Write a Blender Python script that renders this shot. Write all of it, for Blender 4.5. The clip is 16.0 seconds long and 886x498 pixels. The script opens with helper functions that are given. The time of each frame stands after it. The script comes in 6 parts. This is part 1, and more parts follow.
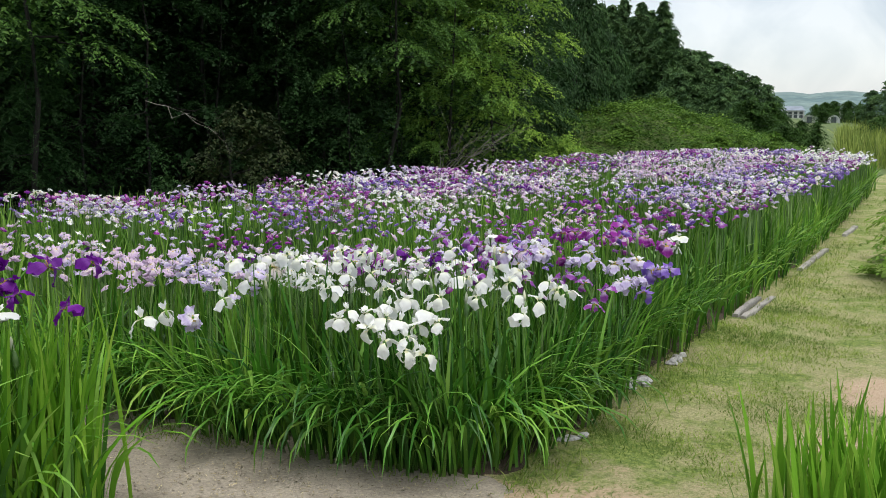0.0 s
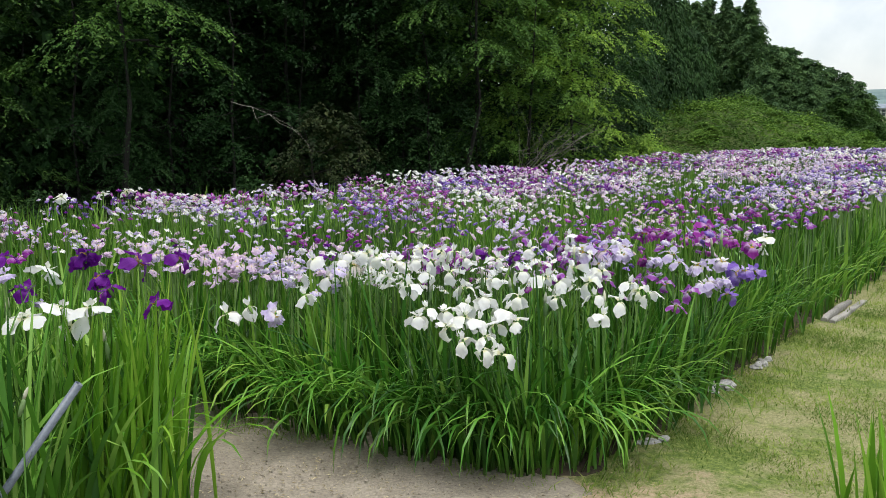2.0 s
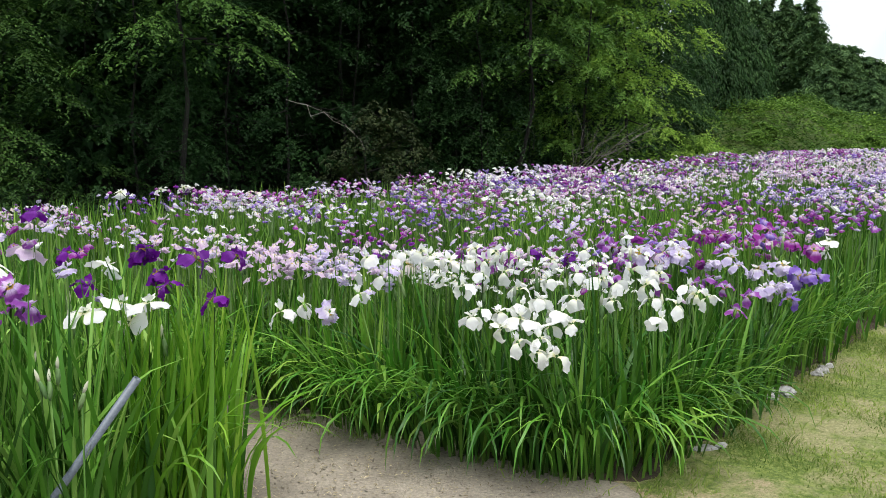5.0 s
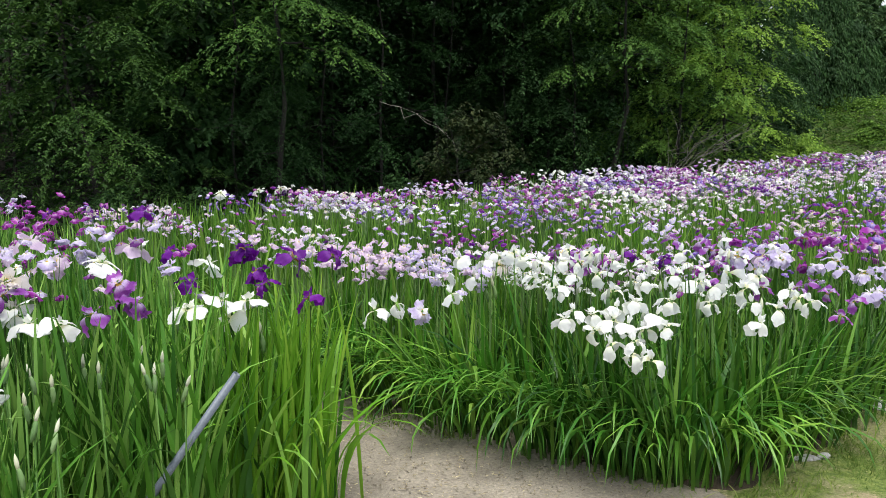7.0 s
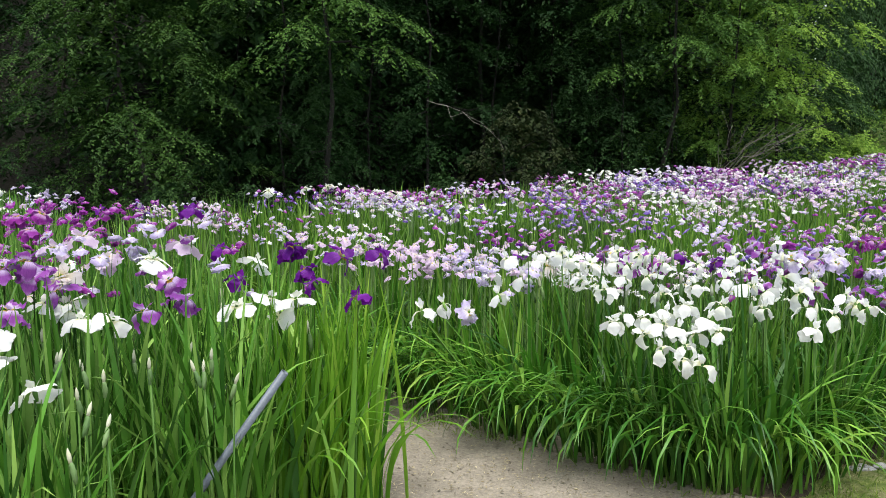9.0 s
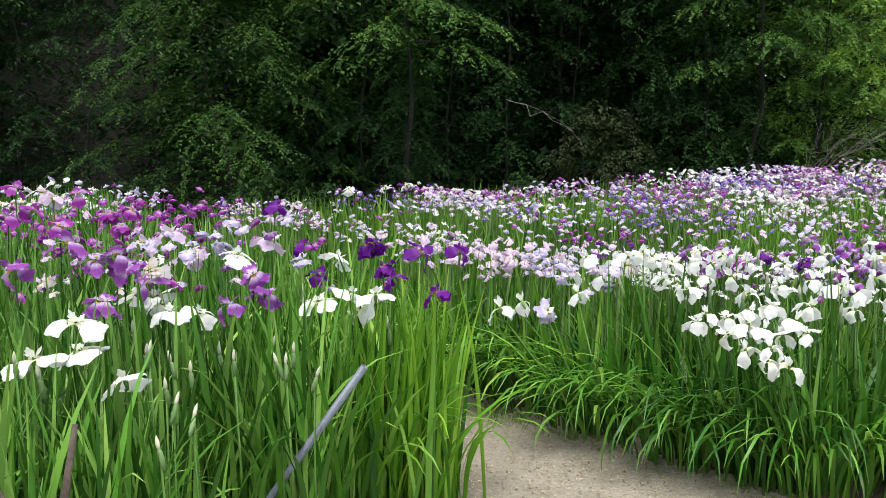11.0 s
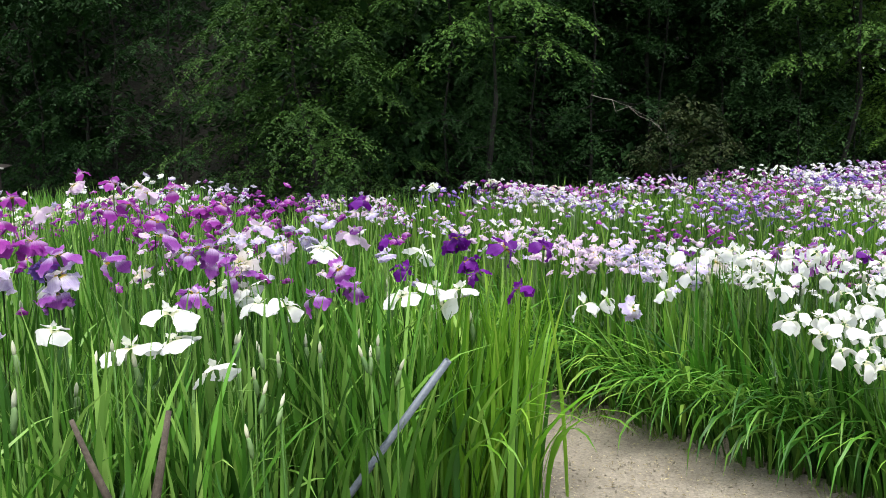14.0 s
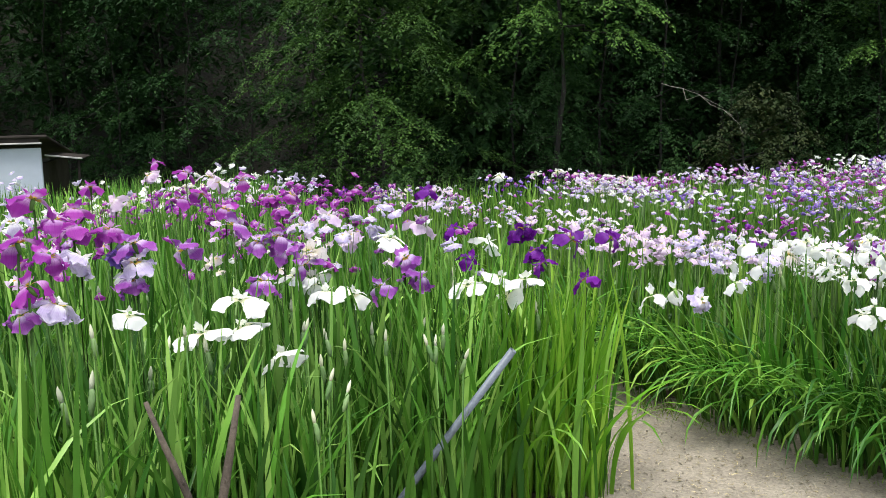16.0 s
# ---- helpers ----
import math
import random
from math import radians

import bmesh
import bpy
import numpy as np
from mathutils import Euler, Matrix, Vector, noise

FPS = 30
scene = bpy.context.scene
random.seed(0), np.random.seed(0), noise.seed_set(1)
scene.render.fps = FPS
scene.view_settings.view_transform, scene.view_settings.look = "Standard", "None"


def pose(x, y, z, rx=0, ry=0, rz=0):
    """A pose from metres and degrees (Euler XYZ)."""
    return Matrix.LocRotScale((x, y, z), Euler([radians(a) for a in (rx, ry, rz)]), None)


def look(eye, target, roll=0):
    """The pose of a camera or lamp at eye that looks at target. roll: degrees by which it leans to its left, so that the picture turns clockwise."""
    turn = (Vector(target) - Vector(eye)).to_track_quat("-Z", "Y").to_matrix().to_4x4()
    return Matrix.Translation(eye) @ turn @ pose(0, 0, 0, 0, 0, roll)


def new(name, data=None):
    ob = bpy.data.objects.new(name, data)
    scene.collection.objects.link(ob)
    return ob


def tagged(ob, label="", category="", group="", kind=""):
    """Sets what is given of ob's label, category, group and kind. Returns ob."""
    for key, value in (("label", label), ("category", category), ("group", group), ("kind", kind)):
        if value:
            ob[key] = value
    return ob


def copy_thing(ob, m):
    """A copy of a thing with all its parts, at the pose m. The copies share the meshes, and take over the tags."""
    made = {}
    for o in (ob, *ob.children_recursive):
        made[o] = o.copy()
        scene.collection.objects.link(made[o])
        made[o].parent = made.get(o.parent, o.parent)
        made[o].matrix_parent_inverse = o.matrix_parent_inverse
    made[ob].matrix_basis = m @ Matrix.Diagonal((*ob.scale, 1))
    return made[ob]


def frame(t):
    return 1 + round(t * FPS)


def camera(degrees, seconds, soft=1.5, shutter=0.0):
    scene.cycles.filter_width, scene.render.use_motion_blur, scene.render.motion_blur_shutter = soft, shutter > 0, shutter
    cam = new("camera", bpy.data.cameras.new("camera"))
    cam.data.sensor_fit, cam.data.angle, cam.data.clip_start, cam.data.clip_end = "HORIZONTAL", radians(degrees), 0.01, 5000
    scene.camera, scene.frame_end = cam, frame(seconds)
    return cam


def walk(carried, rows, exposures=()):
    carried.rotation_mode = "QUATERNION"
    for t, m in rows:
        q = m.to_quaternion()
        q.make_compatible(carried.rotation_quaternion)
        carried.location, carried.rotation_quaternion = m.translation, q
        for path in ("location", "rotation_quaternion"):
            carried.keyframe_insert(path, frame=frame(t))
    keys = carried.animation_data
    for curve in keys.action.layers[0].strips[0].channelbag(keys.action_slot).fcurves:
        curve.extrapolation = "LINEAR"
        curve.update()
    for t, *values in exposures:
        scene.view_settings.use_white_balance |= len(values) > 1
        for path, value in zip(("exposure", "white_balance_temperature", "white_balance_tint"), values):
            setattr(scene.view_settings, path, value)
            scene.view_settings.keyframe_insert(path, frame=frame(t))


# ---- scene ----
cam = camera(51.62, 16.0, 0.8)
PATH = [
    (0.0, pose(-0.000, 0.000, 1.600, 81.65, 0.00, 0.00)),
    (0.5, pose(-0.006, -0.000, 1.603, 81.64, -0.02, 1.08)),
    (1.0, pose(0.000, 0.016, 1.596, 81.69, 0.25, 2.38)),
    (1.5, pose(-0.002, 0.000, 1.597, 81.67, 0.32, 3.77)),
    (2.0, pose(-0.005, -0.001, 1.596, 81.65, 0.27, 4.89)),
    (2.5, pose(-0.006, 0.003, 1.593, 81.67, 0.44, 5.55)),
    (3.0, pose(-0.003, 0.003, 1.596, 81.66, 0.49, 6.02)),
    (5.5, pose(-0.031, 0.029, 1.598, 81.57, 0.05, 9.44)),
    (6.0, pose(-0.030, 0.027, 1.591, 81.68, 0.29, 11.27)),
    (6.5, pose(-0.037, 0.022, 1.590, 81.70, 0.42, 12.64)),
    (7.0, pose(-0.036, 0.021, 1.597, 81.66, 0.44, 13.77)),
    (7.5, pose(-0.046, 0.013, 1.598, 81.65, 0.32, 14.56)),
    (8.0, pose(-0.044, 0.011, 1.600, 81.62, 0.37, 15.23)),
    (8.5, pose(-0.050, 0.021, 1.599, 81.60, 0.34, 15.74)),
    (9.0, pose(-0.055, 0.038, 1.600, 81.60, 0.23, 16.61)),
    (11.5, pose(-0.060, 0.030, 1.587, 81.65, 0.63, 22.53)),
    (12.0, pose(-0.060, 0.023, 1.586, 81.67, 0.69, 23.42)),
    (12.5, pose(-0.061, 0.033, 1.581, 81.69, 0.82, 24.29)),
    (13.0, pose(-0.062, 0.030, 1.582, 81.69, 0.83, 24.94)),
    (13.5, pose(-0.064, 0.029, 1.582, 81.65, 0.84, 25.68)),
    (14.0, pose(-0.063, 0.030, 1.582, 81.50, 0.91, 26.64)),
    (14.5, pose(-0.061, 0.024, 1.583, 81.23, 0.92, 27.78)),
    (15.0, pose(-0.061, 0.028, 1.583, 81.04, 1.00, 28.92)),
    (15.5, pose(-0.057, 0.027, 1.583, 80.97, 1.07, 30.01)),
    (16.0, pose(-0.059, 0.027, 1.581, 80.95, 1.16, 30.79)),
]
walk(cam, PATH, [(0.0, 0.0), (1.5, 0.05), (3.0, 0.13), (7.0, 0.34), (12.0, 0.50), (16.0, 0.58)])

# ---------------------------------------------------------------- sky and light
world = bpy.data.worlds.new("overcast_sky")
scene.world = world
world.use_nodes = True
wn, wl = world.node_tree.nodes, world.node_tree.links
wn.clear()
sky = wn.new("ShaderNodeTexSky")
sky.sky_type, sky.sun_disc = "NISHITA", False
sky.sun_elevation, sky.sun_rotation = radians(58), radians(160)
sky_bg = wn.new("ShaderNodeBackground")
sky_bg.inputs["Strength"].default_value = 0.05
wl.new(sky.outputs[0], sky_bg.inputs["Color"])
cloud = wn.new("ShaderNodeTexNoise")
cloud.inputs["Scale"].default_value = 7.0
cloud.inputs["Detail"].default_value = 5.0
cloud.inputs["Distortion"].default_value = 0.6
cloud_ramp = wn.new("ShaderNodeValToRGB")
cloud_ramp.color_ramp.elements[0].position, cloud_ramp.color_ramp.elements[0].color = 0.40, (0.60, 0.65, 0.71, 1)
cloud_ramp.color_ramp.elements[1].position, cloud_ramp.color_ramp.elements[1].color = 0.62, (0.91, 0.92, 0.935, 1)
wl.new(cloud.outputs[0], cloud_ramp.inputs[0])
cloud_bg = wn.new("ShaderNodeBackground")
cloud_bg.inputs["Strength"].default_value = 0.77
wl.new(cloud_ramp.outputs[0], cloud_bg.inputs["Color"])
both = wn.new("ShaderNodeAddShader")
wl.new(sky_bg.outputs[0], both.inputs[0])
wl.new(cloud_bg.outputs[0], both.inputs[1])
wout = wn.new("ShaderNodeOutputWorld")
wl.new(both.outputs[0], wout.inputs["Surface"])

sun_data = bpy.data.lights.new("sun", "SUN")
sun_data.energy, sun_data.angle, sun_data.color = 3.8, radians(40), (1.0, 0.97, 0.92)
sun = new("sun", sun_data)
sun.matrix_world = look((3.5, -2, 30), (0, 6, 0))


# ---------------------------------------------------------------- materials
def material(name):
    m = bpy.data.materials.new(name)
    m.use_nodes = True
    n, l = m.node_tree.nodes, m.node_tree.links
    n.clear()
    out = n.new("ShaderNodeOutputMaterial")
    bsdf = n.new("ShaderNodeBsdfPrincipled")
    l.new(bsdf.outputs[0], out.inputs["Surface"])
    return m, n, l, bsdf, out


def ramp(n, stops):
    r = n.new("ShaderNodeValToRGB")
    e = r.color_ramp.elements
    while len(e) < len(stops):
        e.new(0.5)
    for k, (p, c) in enumerate(stops):
        e[k].position, e[k].color = p, (*c, 1)
    return r


def noise_node(n, l, scale, detail=4.0, rough=0.6, vec=None):
    t = n.new("ShaderNodeTexNoise")
    t.inputs["Scale"].default_value, t.inputs["Detail"].default_value = scale, detail
    t.inputs["Roughness"].default_value = rough
    if vec is not None:
        l.new(vec, t.inputs["Vector"])
    return t


def mix_rgb(n, l, fac, a, b, how="MIX"):
    x = n.new("ShaderNodeMix")
    x.data_type, x.blend_type = "RGBA", how
    for sock, v in ((x.inputs[0], fac), (x.inputs[6], a), (x.inputs[7], b)):
        if isinstance(v, (int, float)):
            sock.default_value = v
        elif isinstance(v, tuple):
            sock.default_value = (*v, 1)
        else:
            l.new(v, sock)
    return x.outputs[2]


def bump(n, l, bsdf, height, strength, distance):
    b = n.new("ShaderNodeBump")
    b.inputs["Strength"].default_value, b.inputs["Distance"].default_value = strength, distance
    l.new(height, b.inputs["Height"])
    l.new(b.outputs[0], bsdf.inputs["Normal"])


def world_pos(n):
    return n.new("ShaderNodeNewGeometry").outputs["Position"]


def leaf_material(name, dark, mid, light, loose=True, through_light=0.35, rough=0.5, along=None, patch=0.7, gloss=0.18):
    """Foliage: colour varies leaf by leaf and in broad patches; some light passes through.
    along: a colour towards which the leaf turns at its foot."""
    m, n, l, bsdf, out = material(name)
    if loose:
        rnd = n.new("ShaderNodeNewGeometry").outputs["Random Per Island"]
    else:
        rnd = n.new("ShaderNodeObjectInfo").outputs["Random"]
    r = ramp(n, [(0.0, dark), (0.55, mid), (1.0, light)])
    l.new(rnd, r.inputs[0])
    big = noise_node(n, l, patch, 3, 0.6, world_pos(n))
    br = ramp(n, [(0.38, (0.58, 0.63, 0.61)), (0.62, (1.22, 1.17, 1.02))])
    l.new(big.outputs[0], br.inputs[0])
    col = mix_rgb(n, l, 1.0, r.outputs[0], br.outputs[0], "MULTIPLY")
    if along is not None:
        uv = n.new("ShaderNodeUVMap").outputs[0]
        sep = n.new("ShaderNodeSeparateXYZ")
        l.new(uv, sep.inputs[0])
        ar = ramp(n, [(0.0, (0.4, 0.4, 0.4)), (0.09, (0, 0, 0)), (0.95, (0, 0, 0)), (1.0, (0.55, 0.55, 0.55))])
        l.new(sep.outputs[1], ar.inputs[0])
        col = mix_rgb(n, l, ar.outputs[0], col, along)
    l.new(col, bsdf.inputs["Base Color"])
    bsdf.inputs["Roughness"].default_value = rough
    bsdf.inputs["Specular IOR Level"].default_value = gloss
    tr = n.new("ShaderNodeBsdfTranslucent")
    l.new(col, tr.inputs["Color"])
    mx = n.new("ShaderNodeMixShader")
    mx.inputs[0].default_value = through_light
    l.new(bsdf.outputs[0], mx.inputs[1])
    l.new(tr.outputs[0], mx.inputs[2])
    l.new(mx.outputs[0], out.inputs["Surface"])
    return m


def petal_material(name, body, edge, vein, halo, signal=(0.75, 0.55, 0.05), loose=False, vary=0.25, thin=0.45, mark=0.2):
    """A petal: yellow mark at its throat, veins that run out from it, paler or darker margin."""
    m, n, l, bsdf, out = material(name)
    uv = n.new("ShaderNodeUVMap").outputs[0]
    sep = n.new("ShaderNodeSeparateXYZ")
    l.new(uv, sep.inputs[0])
    er = ramp(n, [(0.0, signal), (mark, signal), (mark + 0.06, halo), (mark + 0.16, halo), (0.58, body), (0.82, body), (1.0, edge)])
    l.new(sep.outputs[1], er.inputs[0])
    fan = n.new("ShaderNodeVectorMath")
    fan.operation = "MULTIPLY"
    fan.inputs[1].default_value = (9.0, 0.8, 1.0)
    l.new(uv, fan.inputs[0])
    veins = noise_node(n, l, 1.6, 3, 0.6, fan.outputs[0])
    vr = ramp(n, [(0.50, (0, 0, 0)), (0.66, (0.65, 0.65, 0.65))])
    l.new(veins.outputs[0], vr.inputs[0])
    col = mix_rgb(n, l, vr.outputs[0], er.outputs[0], vein)
    if loose:
        rnd = n.new("ShaderNodeNewGeometry").outputs["Random Per Island"]
    else:
        rnd = n.new("ShaderNodeObjectInfo").outputs["Random"]
    sh = ramp(n, [(0.0, (1 - vary, 1 - vary, 1 - vary * 0.6)), (1.0, (1.0 + vary * 0.3, 1.0 + vary * 0.3, 1.0 + vary * 0.3))])
    l.new(rnd, sh.inputs[0])
    col = mix_rgb(n, l, 1.0, col, sh.outputs[0], "MULTIPLY")
    l.new(col, bsdf.inputs["Base Color"])
    bsdf.inputs["Roughness"].default_value = 0.6
    bsdf.inputs["Specular IOR Level"].default_value = 0.2
    tr = n.new("ShaderNodeBsdfTranslucent")
    l.new(col, tr.inputs["Color"])
    mx = n.new("ShaderNodeMixShader")
    mx.inputs[0].default_value = thin
    l.new(bsdf.outputs[0], mx.inputs[1])
    l.new(tr.outputs[0], mx.inputs[2])
    l.new(mx.outputs[0], out.inputs["Surface"])
    return m


def rough_material(name, c0, c1, scale, rough=0.9, bump_d=0.01, fine=60.0, metal=0.0, c2=None, grain=1.0):
    """A plain rough surface with stains at one scale, grain at another."""
    m, n, l, bsdf, out = material(name)
    pos = world_pos(n)
    a = noise_node(n, l, scale, 5, 0.6, pos)
    r = ramp(n, [(0.35, c0), (0.65, c1)])
    l.new(a.outputs[0], r.inputs[0])
    b = noise_node(n, l, fine, 4, 0.7, pos)
    br = ramp(n, [(0.3, (1 - 0.3 * grain,) * 3), (0.7, (1 + 0.2 * grain,) * 3)])
    l.new(b.outputs[0], br.inputs[0])
    col = mix_rgb(n, l, 1.0, r.outputs[0], br.outputs[0], "MULTIPLY")
    if c2 is not None:
        v = noise_node(n, l, scale * 0.4, 3, 0.6, pos)
        vr = ramp(n, [(0.52, (0, 0, 0)), (0.62, (1, 1, 1))])
        l.new(v.outputs[0], vr.inputs[0])
        col = mix_rgb(n, l, vr.outputs[0], col, c2)
    l.new(col, bsdf.inputs["Base Color"])
    bsdf.inputs["Roughness"].default_value, bsdf.inputs["Metallic"].default_value = rough, metal
    bump(n, l, bsdf, b.outputs[0], 0.6, bump_d)
    return m


BLADE_D, BLADE_M, BLADE_L = (0.016, 0.072, 0.008), (0.060, 0.215, 0.019), (0.215, 0.440, 0.070)
M_BLADE = leaf_material("iris_leaf_green", BLADE_D, BLADE_M, BLADE_L, False, 0.3, 0.4, (0.16, 0.20, 0.06), gloss=0.35)
M_BLADES = leaf_material("iris_leaves_green", BLADE_D, BLADE_M, BLADE_L, True, 0.3, 0.4, (0.16, 0.20, 0.06), gloss=0.35)
BRIGHT_B = ((0.027, 0.102, 0.013), (0.102, 0.280, 0.032), (0.32, 0.54, 0.13))
M_BLADE_B = leaf_material("iris_leaf_light_green", (0.024, 0.098, 0.012), (0.092, 0.256, 0.028), (0.31, 0.52, 0.12), False, 0.22, 0.4, (0.16, 0.22, 0.06), gloss=0.3)
M_BLADES_B = leaf_material("iris_leaves_light_green", *BRIGHT_B, True, 0.22, 0.4, (0.16, 0.22, 0.06), gloss=0.3)
# paler copy for the big bed: light on inner leaf tops put into colour
M_BLADES_LIT = leaf_material("iris_leaves_lit_green", (0.038, 0.122, 0.014), (0.112, 0.270, 0.030), (0.265, 0.45, 0.085), True, 0.38, 0.4, (0.16, 0.22, 0.06), gloss=0.3)
M_FRESH = leaf_material("young_iris_leaf_green", (0.085, 0.235, 0.018), (0.165, 0.37, 0.034), (0.30, 0.50, 0.075), False, 0.36, 0.42, (0.22, 0.28, 0.06))
M_STEM = leaf_material("flower_stalk_green", (0.07, 0.17, 0.035), (0.10, 0.22, 0.045), (0.15, 0.28, 0.07), False, 0.05, 0.5)
M_STEMS = leaf_material("flower_stalks_green", (0.11, 0.20, 0.07), (0.15, 0.26, 0.09), (0.22, 0.33, 0.13), True, 0.05, 0.5)
M_BUD = leaf_material("bud_cream_white", (0.62, 0.64, 0.50), (0.74, 0.76, 0.64), (0.82, 0.82, 0.76), True, 0.2, 0.5)
M_SHEATH = leaf_material("sheath_grey_green", (0.12, 0.23, 0.09), (0.17, 0.29, 0.12), (0.23, 0.35, 0.16), False, 0.15, 0.55)

COLOURS = {
    "white": ((0.90, 0.905, 0.90), (0.91, 0.91, 0.91), (0.86, 0.875, 0.84), (0.86, 0.875, 0.76)),
    "purple": ((0.155, 0.008, 0.27), (0.20, 0.016, 0.34), (0.08, 0.004, 0.16), (0.26, 0.06, 0.40)),
    "violet": ((0.25, 0.14, 0.53), (0.38, 0.27, 0.65), (0.13, 0.04, 0.34), (0.52, 0.42, 0.70)),
    "magenta": ((0.37, 0.042, 0.37), (0.47, 0.115, 0.47), (0.22, 0.018, 0.25), (0.62, 0.36, 0.64)),
    "orchid": ((0.34, 0.085, 0.41), (0.50, 0.24, 0.59), (0.17, 0.03, 0.26), (0.66, 0.52, 0.74)),
    "pink": ((0.73, 0.56, 0.74), (0.82, 0.73, 0.84), (0.54, 0.33, 0.58), (0.80, 0.73, 0.70)),
    "lilac": ((0.63, 0.55, 0.77), (0.80, 0.77, 0.86), (0.38, 0.24, 0.58), (0.82, 0.80, 0.80)),
    "cream": ((0.80, 0.74, 0.68), (0.82, 0.78, 0.74), (0.70, 0.56, 0.50), (0.78, 0.70, 0.50)),
}
VARY = {"white": 0.05, "lilac": 0.12, "pink": 0.12}
SIGNAL = {"white": (0.86, 0.84, 0.52)}
M_PETAL = {k: petal_material(k + "_petal", *v, SIGNAL.get(k, (0.75, 0.55, 0.05)), vary=VARY.get(k, 0.25)) for k, v in COLOURS.items()}
M_STYLE = {k: petal_material(k + "_style_arm", v[3], v[1], v[3], v[3], v[3]) for k, v in COLOURS.items()}
M_PETALS = {k: petal_material(k + "_petals", *v, loose=True, vary=VARY.get(k, 0.25), mark=0.07) for k, v in COLOURS.items()}

M_SOIL = rough_material("bed_soil", (0.045, 0.032, 0.02), (0.075, 0.055, 0.035), 3.0, 0.95, 0.02)
M_MEADOW = rough_material("meadow", (0.06, 0.10, 0.025), (0.11, 0.15, 0.04), 0.5, 0.95, 0.03, 20)
M_DIRT = rough_material("trodden_earth", (0.205, 0.178, 0.138), (0.345, 0.302, 0.240), 2.6, 0.95, 0.014, 75, grain=1.2)
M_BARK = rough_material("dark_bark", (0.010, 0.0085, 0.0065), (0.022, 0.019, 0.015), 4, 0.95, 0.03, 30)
M_DEAD = rough_material("bleached_dead_wood", (0.16, 0.14, 0.12), (0.29, 0.265, 0.235), 6, 0.9, 0.01, 60)
M_WOOD = rough_material("weathered_stake", (0.045, 0.034, 0.026), (0.12, 0.095, 0.072), 9, 0.9, 0.008, 80)
M_LOG = rough_material("grey_weathered_timber", (0.22, 0.205, 0.185), (0.38, 0.36, 0.33), 5, 0.9, 0.01, 60)
M_STONE = rough_material("pale_stone", (0.26, 0.255, 0.245), (0.50, 0.49, 0.475), 12, 0.85, 0.01, 70)
M_PIPE = rough_material("grey_plastic_pipe", (0.09, 0.11, 0.135), (0.135, 0.16, 0.195), 7, 0.45, 0.001, 90)
# near-black: deep shade of the wood is put into the floor's colour
M_SHADE_FLOOR = rough_material("floor_with_wood_shade", (0.008, 0.008, 0.005), (0.02, 0.018, 0.011), 2, 0.95, 0.05, 15)

# darkened leaf: dimness inside the wood is put into the colour
LEAF_SHADE_TONE = leaf_material("shade_toned_leaf", (0.013, 0.038, 0.013), (0.021, 0.060, 0.018), (0.036, 0.086, 0.026), True, 0.3, 0.5, patch=1.5, gloss=0.12)
LEAF_OAK = leaf_material("oak_leaf", (0.028, 0.072, 0.016), (0.042, 0.098, 0.022), (0.072, 0.140, 0.033), True, 0.3, 0.5, patch=1.5, gloss=0.12)
# dim leaf: shade under the wood in the colour; climbers' own green too
LEAF_DUSK = leaf_material("half_shade_and_climber_leaf", (0.025, 0.066, 0.023), (0.037, 0.089, 0.030), (0.057, 0.119, 0.040), True, 0.3, 0.5, patch=1.5, gloss=0.12)
# brightened leaf: light falling on the high boughs is put into the colour
LEAF_LIT_BOUGH = leaf_material("lit_bough_leaf", (0.056, 0.132, 0.030), (0.085, 0.183, 0.042), (0.122, 0.230, 0.054), True, 0.32, 0.5, patch=1.5, gloss=0.12)
LEAF_BRIGHT = leaf_material("bright_tree_leaf", (0.165, 0.30, 0.050), (0.215, 0.37, 0.064), (0.28, 0.43, 0.085), True, 0.42, 0.5, patch=1.5, gloss=0.12)
LEAF_MID = leaf_material("light_green_leaf", (0.100, 0.215, 0.042), (0.140, 0.270, 0.054), (0.190, 0.330, 0.070), True, 0.35, 0.5, patch=1.5, gloss=0.12)
LEAF_CEDAR = leaf_material("cedar_leaf", (0.062, 0.124, 0.056), (0.088, 0.166, 0.068), (0.118, 0.205, 0.080), True, 0.25, 0.65, gloss=0.12)
LEAF_VINE = leaf_material("vine_leaf", (0.05, 0.12, 0.02), (0.10, 0.20, 0.032), (0.18, 0.30, 0.055), True, 0.3, 0.5, gloss=0.12)
LEAF_REED = leaf_material("reed_leaf", (0.20, 0.28, 0.06), (0.30, 0.38, 0.09), (0.42, 0.47, 0.15), True, 0.3, 0.6, gloss=0.12)
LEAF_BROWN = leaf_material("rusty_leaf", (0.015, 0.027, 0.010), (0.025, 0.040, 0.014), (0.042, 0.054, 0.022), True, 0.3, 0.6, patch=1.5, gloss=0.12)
M_STRAW = leaf_material("dry_straw", (0.10, 0.08, 0.05), (0.32, 0.27, 0.17), (0.55, 0.48, 0.34), True, 0.1, 0.8)
M_GRASS = leaf_material("path_grass", (0.15, 0.245, 0.042), (0.21, 0.31, 0.058), (0.33, 0.40, 0.11), True, 0.45, 0.6, patch=1.8)


